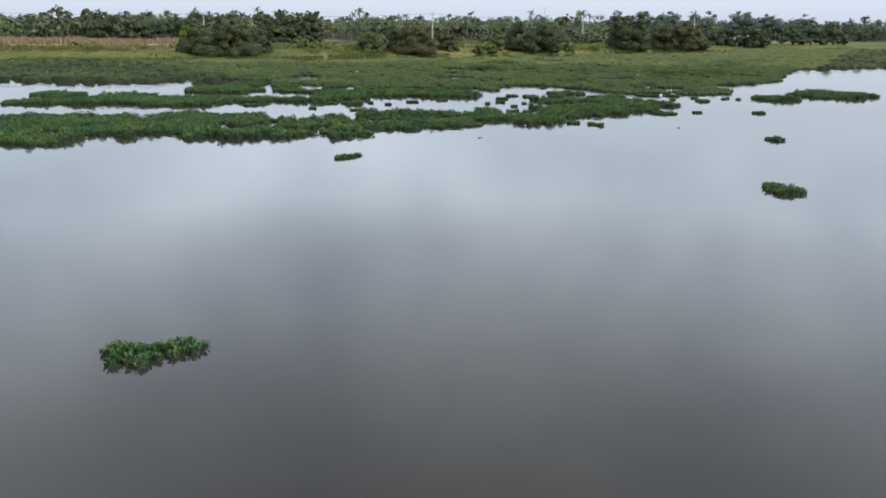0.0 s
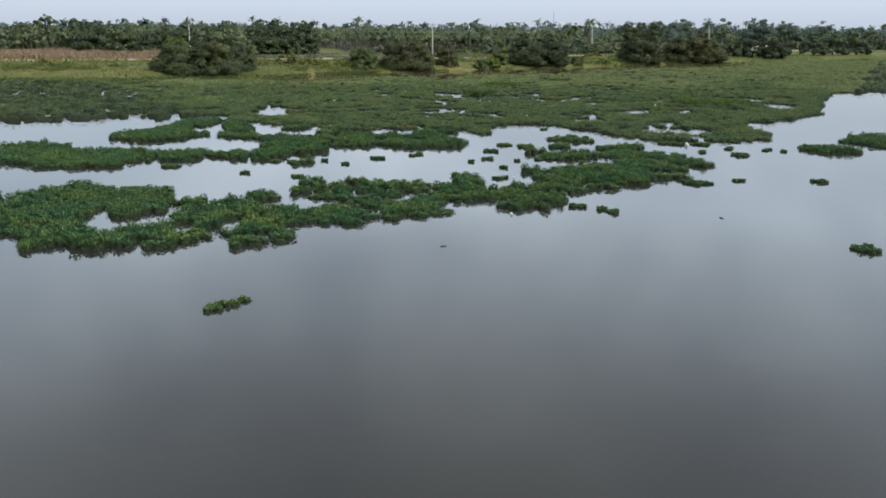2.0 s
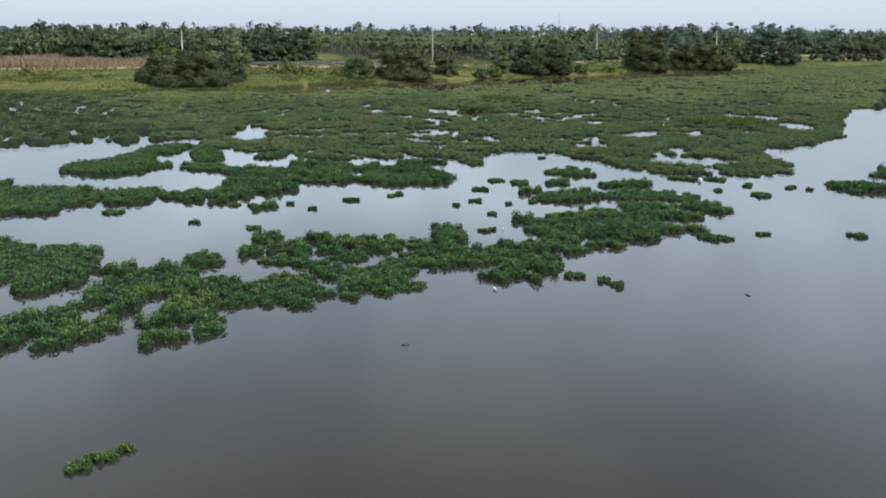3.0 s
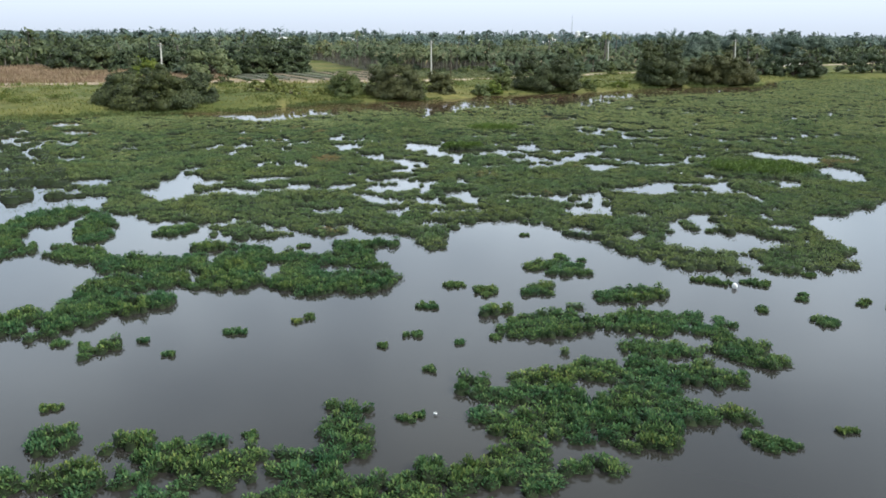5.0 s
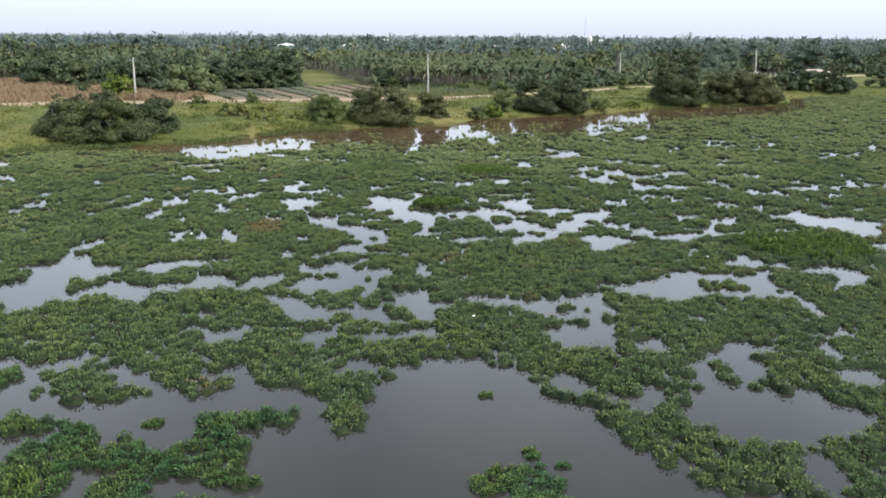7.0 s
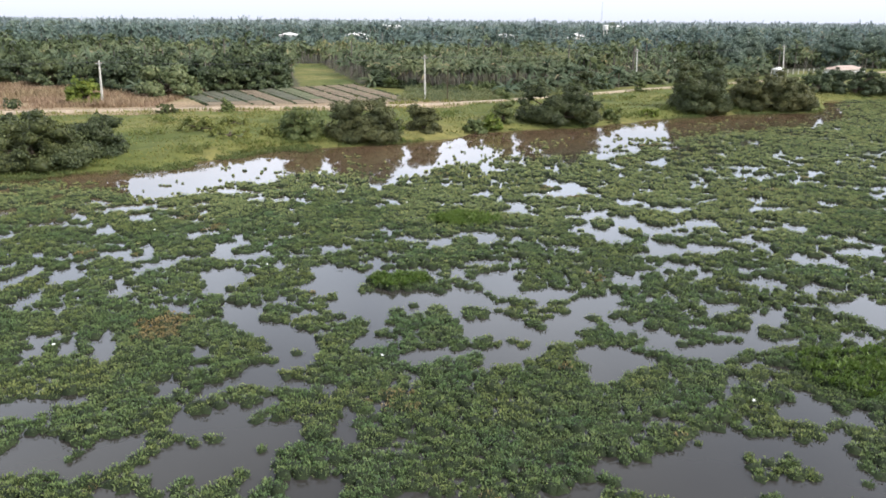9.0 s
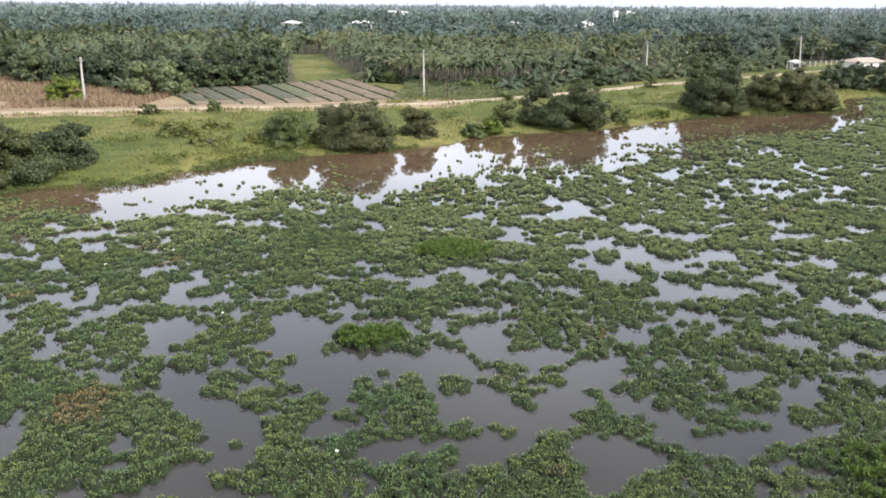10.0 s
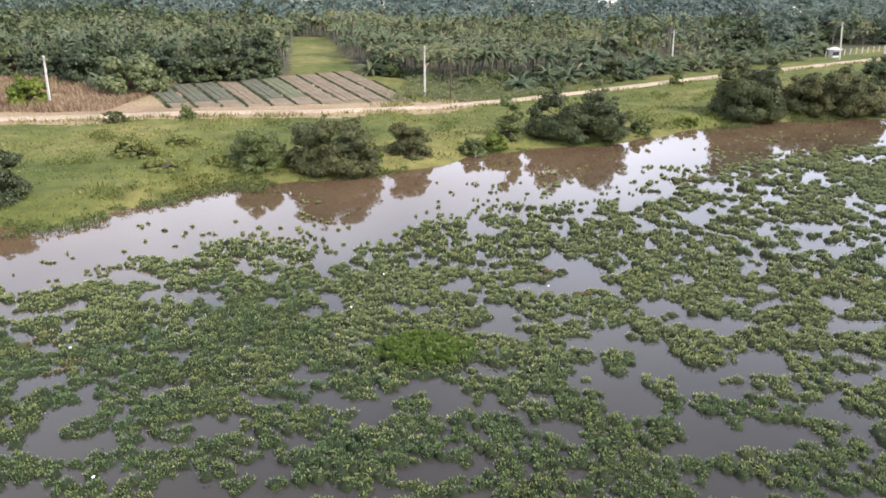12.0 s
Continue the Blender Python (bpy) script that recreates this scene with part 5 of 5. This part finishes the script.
for i, x in enumerate(np.arange(-9.0, 32.0, 3.0)):
    y = float(along([(-12, 229), (-9, 226), (3, 213.5), (28, 222.5), (45, 232.5), (60, 252)], x))
    w, h = r.uniform(3.0, 5.0), r.uniform(1.0, 2.2)
    broad_tree("undergrowth_bush", (float(x), y, 0.95), w, w * 0.8, h, M_WOOD_LEAF if i % 4 else M_TREE_LIGHT, "dark leafy undergrowth bush at the foot of the palms", 400 + i, 9, int(280 * w), 0.22, category="shrub", group="undergrowth")

# taller bright tufts standing in the plant mat
for cx, cy, rad, n in ((11.6, 112.6, 2.1, 210), (7.8, 98.1, 1.4, 90), (30.0, 86.8, 3.0, 220)):
    a, k = r.uniform(0, 2 * math.pi, n), rad * np.sqrt(r.random(n)) * r.uniform(0.7, 1.1, n)
    P, Q, slot = domes(1.3 * k * np.cos(a), k * np.sin(a), r.uniform(0.22, 0.34, n), r.uniform(0.28, 0.52, n), 34, 0.19, False, r)
    ob = tagged(new("water_grass_tuft", mesh_of("water_grass_tuft", P, Q, [M_REED, M_ROOT_SHADE], slot)), "bright green leafy tuft growing among the hyacinth", "grass tuft", "grass tufts", "stuff")
    ob.matrix_basis = pose(cx, cy, 0.02)

# ---- vegetable beds ----
FL, FR, BL, BR = Vector((-30.0, 180.2, 0)), Vector((3.4, 189.6, 0)), Vector((-42.5, 199.6, 0)), Vector((-13.0, 226.0, 0))
COUNT = 10
for i in range(COUNT):
    u0, u1 = (i + 0.06) / COUNT, (i + 0.94) / COUNT
    corners = [FL.lerp(FR, u0), FL.lerp(FR, u1), BL.lerp(BR, u1), BL.lerp(BR, u0)]
    mid = sum(corners, Vector()) / 4
    bm = bmesh.new()
    lo = [bm.verts.new((*(c - mid).xy, 0.0)) for c in corners]
    hi = [bm.verts.new((*((c - mid) * 0.97).xy, 0.30)) for c in corners]
    bm.faces.new(lo[::-1])
    top = bm.faces.new(hi)
    for k in range(4):
        bm.faces.new((lo[k], lo[(k + 1) % 4], hi[(k + 1) % 4], hi[k]))
    soil = i in (3, 6, 7, 8, 9)
    bed = thing("crop_bed", (mid.x, mid.y, 1.0), "bare brown raised vegetable bed by the road" if soil else "raised vegetable bed under grey-green netting", "vegetable bed", "vegetable beds")
    part("soil", bm, M_SOIL, bed)
    for k in range(3):
        bm = bmesh.new()
        a, c, e0 = (k + 0.05) / 3, (k + 0.95) / 3, 0.02 if soil else 0.16 + 0.02 * (i % 3)
        q = [corners[0].lerp(corners[1], a), corners[0].lerp(corners[1], c), corners[3].lerp(corners[2], c), corners[3].lerp(corners[2], a)]
        q[0], q[1] = q[0].lerp(q[3], e0), q[1].lerp(q[2], e0)
        inner = [(p - mid) * 0.93 for p in q]
        v0 = [bm.verts.new((p.x, p.y, 0.29)) for p in inner]
        v1 = [bm.verts.new((p.x * 0.995, p.y * 0.995, 0.29 + (0.05 if soil else 0.10) + 0.02 * (k % 2))) for p in inner]
        bm.faces.new(v1)
        for e in range(4):
            bm.faces.new((v0[e], v0[(e + 1) % 4], v1[(e + 1) % 4], v1[e]))
        part("soil_ridge" if soil else "net_cover", bm, M_SOIL if soil else (M_NET if i in (0, 1, 2, 4) else M_SEEDLING), bed, "" if soil else "grey-green netting")


# dark weeds in the furrows between the beds
r = np.random.default_rng(23)
fx, fy = [], []
for i in range(COUNT + 1):
    a, c = FL.lerp(FR, i / COUNT), BL.lerp(BR, i / COUNT)
    u = r.random(620)
    u = u[drift(u * 22, u * 0 + i * 7, 1.4, 90) > -0.35]
    fx.append(a.x + (c.x - a.x) * u + r.normal(0, 0.11, len(u)))
    fy.append(a.y + (c.y - a.y) * u + r.normal(0, 0.11, len(u)))
fx, fy = np.concatenate(fx), np.concatenate(fy)
P, Q = blades(fx, fy, np.full(len(fx), 1.0), 0.42, 0.12, 0.6, r)
tagged(new("furrow_weeds", mesh_of("furrow_weeds", P, Q, M_WOOD_LEAF)), "dark weeds growing in the furrows between vegetable beds", "weeds", kind="stuff")


# ---- poles and wires ----
def power_pole(at, h, label, arms=True, lean=0.0, thick=0.16, mat=None):
    ob = thing("power_pole", at, label, "utility pole", "roadside power poles")
    ob.matrix_basis = pose(*at, 0, lean, 0)
    bm = bmesh.new()
    for k in range(6):
        z0, z1 = -0.6 + (h + 0.6) * k / 6, -0.6 + (h + 0.6) * (k + 1) / 6
        t0, t1 = thick * (1 - 0.4 * k / 6), thick * (1 - 0.4 * (k + 1) / 6)
        a = [bm.verts.new((x * t0, y * t0, z0)) for x, y in ((-1, -0.8), (1, -0.8), (1, 0.8), (-1, 0.8))]
        c = [bm.verts.new((x * t1, y * t1, z1)) for x, y in ((-1, -0.8), (1, -0.8), (1, 0.8), (-1, 0.8))]
        for e in range(4):
            bm.faces.new((a[e], a[(e + 1) % 4], c[(e + 1) % 4], c[e]))
        if k == 5:
            bm.faces.new(c)
    bmesh.ops.remove_doubles(bm, verts=bm.verts[:], dist=0.001)
    part("shaft", bm, mat or M_CONCRETE, ob)
    if arms:
        bm = bmesh.new()
        box(bm, -0.55, -0.20, h - 0.55, 0.55, -0.12, h - 0.45)
        part("crossarm", bm, M_STEEL, ob, "galvanised steel crossarm")
        for x in (-0.45, 0.0, 0.45):
            bm = bmesh.new()
            tube(bm, [(x, -0.16, h - 0.45), (x, -0.16, h - 0.38), (x, -0.16, h - 0.30)], [0.03, 0.06, 0.035], 8)
            part("insulator", bm, M_CERAMIC, ob, "brown ceramic insulator")
    return ob


POLES = [(-47.0, 179.6, 1.0, 7.2), (4.25, 195.0, 1.0, 7.8), (50.6, 237.5, 1.0, 7.8), (93.2, 261.0, 1.0, 8.4)]
for i, (x, y, z, h) in enumerate(POLES):
    power_pole((x, y, z), h, "pale leaning concrete power pole beside the road" if i == 0 else "tall pale concrete power pole beside the road", True, (1.5, -0.6, -1.9, -5.0)[i])
power_pole((8.3, 192.9, 1.0), 5.6, "thin weathered wooden post beside the road", False, 0.0, 0.10, M_BARK)
power_pole((-113, 170, 1.1), 7.6, "tall pale concrete power pole beside the road")
POLES = [(-113, 170, 1.1, 7.6)] + POLES
for (x0, y0, z0, h0), (x1, y1, z1, h1) in zip(POLES, POLES[1:]):
    for k in (-0.45, 0.45):
        bm = bmesh.new()
        pts = []
        for s in range(13):
            u = s / 12
            pts.append((x0 + (x1 - x0) * u, y0 + (y1 - y0) * u + k, z0 + h0 - 0.3 + (z1 + h1 - z0 - h0) * u - 4 * 0.7 * u * (1 - u)))
        tube(bm, pts, [0.014] * 13, 5)
        tagged(part("power_line", bm, M_WIRE), "thin dark power line slung between poles", "cable", "power lines")


# ---- houses in the woods ----
def house(at, w, d, h, roof_h, roof, label, turn=0.0, windows=3, hip=True):
    ob = thing("house", at, label, "house", "houses among the palms")
    ob.matrix_basis = pose(*at, 0, 0, turn)
    bm = bmesh.new()
    box(bm, -w / 2, -d / 2, 0, w / 2, d / 2, h)
    part("wall", bm, M_WALL, ob)
    bm = bmesh.new()
    o = 0.5
    e = [bm.verts.new(p) for p in ((-w / 2 - o, -d / 2 - o, h), (w / 2 + o, -d / 2 - o, h), (w / 2 + o, d / 2 + o, h), (-w / 2 - o, d / 2 + o, h))]
    rg = max(w - d, 0.4) / 2 if hip else w / 2 + o
    a, c = bm.verts.new((-rg, 0, h + roof_h)), bm.verts.new((rg, 0, h + roof_h))
    for f in ((e[0], e[1], c, a), (e[2], e[3], a, c), (e[1], e[2], c), (e[3], e[0], a), (e[3], e[2], e[1], e[0])):
        bm.faces.new(f)
    part("roof", bm, roof, ob)
    for k in range(windows):
        x = -w / 2 + w * (k + 0.5) / windows
        bm = bmesh.new()
        box(bm, x - 0.5, -d / 2 - 0.05, h * 0.3, x + 0.5, -d / 2 + 0.1, h * 0.75)
        part("window", bm, M_DARK, ob, "dark window opening")
    return ob


house((94.2, 267.0, 1.0), 1.7, 1.6, 1.9, 0.6, M_ROOF, "small hut with a pale sheet roof by the road", 20, 2)
house((116.0, 277.0, 1.0), 11.0, 5.0, 1.6, 1.0, M_TILE, "low house with a faded red roof by the road", 30, 3)
house((31.5, 470.0, 1.0), 9.0, 7.0, 6.6, 0.8, M_ROOF, "white two-storey house rising above the palms", 5, 4)
house((67.0, 458.0, 1.0), 9.0, 8.0, 5.6, 2.8, M_ROOF, "house with a pale pyramid roof among palms", 10, 3)
house((124.5, 383.0, 1.0), 7.0, 6.0, 5.2, 2.0, M_ROOF, "white-roofed house half hidden by palms", -10, 3)
house((-71.0, 424.0, 1.0), 8.0, 8.0, 6.8, 1.2, M_ROOF, "white house among the palms", 0, 3)
house((-42.0, 444.0, 1.0), 10.0, 7.0, 6.6, 1.2, M_ROOF, "long pale-roofed house among the palms", -4, 3)
house((-70.0, 900.0, 1.0), 26.0, 12.0, 7.6, 1.6, M_ROOF, "far white building above the trees", 0, 5)
house((180.0, 1000.0, 1.0), 30.0, 14.0, 8.4, 1.6, M_ROOF, "far white building above the trees", 0, 6)

# water tank on its tower
tower = thing("water_tower", (88.0, 500.0, 1.0), "slim white water tower among the palms", "water tower")
bm = bmesh.new()
for x, y in ((-1, -1), (1, -1), (1, 1), (-1, 1)):
    tube(bm, [(x, y, 0), (x * 0.85, y * 0.85, 9.5)], [0.16, 0.16], 6)
part("frame", bm, M_CONCRETE, tower)
bm = bmesh.new()
tube(bm, [(0, 0, 9.4), (0, 0, 9.5), (0, 0, 11.6), (0, 0, 12.1)], [1.2, 1.5, 1.5, 0.4], 14)
part("tank", bm, M_WALL, tower, "white cylindrical tank")
# radio mast far away
mast = thing("radio_mast", (252, 1500, 0), "thin grey lattice radio mast on the horizon", "mast")
bm = bmesh.new()
for k in range(3):
    a = 2 * math.pi * k / 3
    tube(bm, [(2 * math.cos(a), 2 * math.sin(a), 0), (0.4 * math.cos(a), 0.4 * math.sin(a), 48)], [0.16, 0.12], 5)
part("frame", bm, M_STEEL, mast)
# white fence and yard wall by the hut
for k in range(14):
    bm = bmesh.new()
    box(bm, -0.09, -0.09, 0, 0.09, 0.09, 1.6)
    post = part("fence_post", bm, M_CONCRETE)
    post.matrix_basis = pose(92 + k * 2.2, 266 + k * 1.9, 1.0)
    tagged(post, "short pale concrete fence post by the road", "fence post", "fence posts")

# ---- litter and drift ----
def lump(name, at, size, mat, label, category, group, seed):
    r = np.random.default_rng(seed)
    bm = bmesh.new()
    bmesh.ops.create_icosphere(bm, subdivisions=2, radius=1.0)
    for v in bm.verts:
        v.co = Vector((v.co.x * size[0], v.co.y * size[1], v.co.z * size[2])) * float(r.uniform(0.82, 1.15))
    ob = part(name, bm, mat)
    ob.matrix_basis = pose(*at, 0, 0, float(r.uniform(0, 180)))
    return tagged(ob, label, category, group)


lump("foam_block", (17.5, 58.3, 0.10), (0.12, 0.10, 0.13), M_FOAM, "white foam float drifting beside the plants", "float", "", 3)
r = np.random.default_rng(9)
LITTER = [(-0.45, 100.5), (6.84, 97.2), (-7.2, 88.0), (23.2, 83.9), (8.0, 123.2), (6.8, 117.7), (8.0, 87.5), (9.8, 74.0), (-7.2, 111.2), (-10.4, 108.0), (12.5, 112.6), (18.9, 122.1)]
for i, (x, y) in enumerate(LITTER):
    lump("litter", (x, y, 0.22), (0.085, 0.06, 0.04), M_FOAM, "scrap of white litter caught on the floating plants", "litter", "floating litter", 100 + i)
for i, (x, y, s) in enumerate(((4.6, 39.9, 0.3), (-17.1, 53.5, 0.35), (5.6, 47.6, 0.12))):
    lump("litter", (x, y, 0.06), (s * 0.5, 0.035, 0.022), M_FOAM, "strip of white litter at the edge of the plants", "litter", "floating litter", 140 + i)
for i, (x, y) in enumerate(((1.9, 35.5), (12.4, 39.3), (8.3, 55.6))):
    lump("driftwood", (x, y, 0.0), (0.12, 0.04, 0.035), M_DRIFTWOOD, "dark scrap of driftwood on the water", "driftwood", "driftwood scraps", 160 + i)
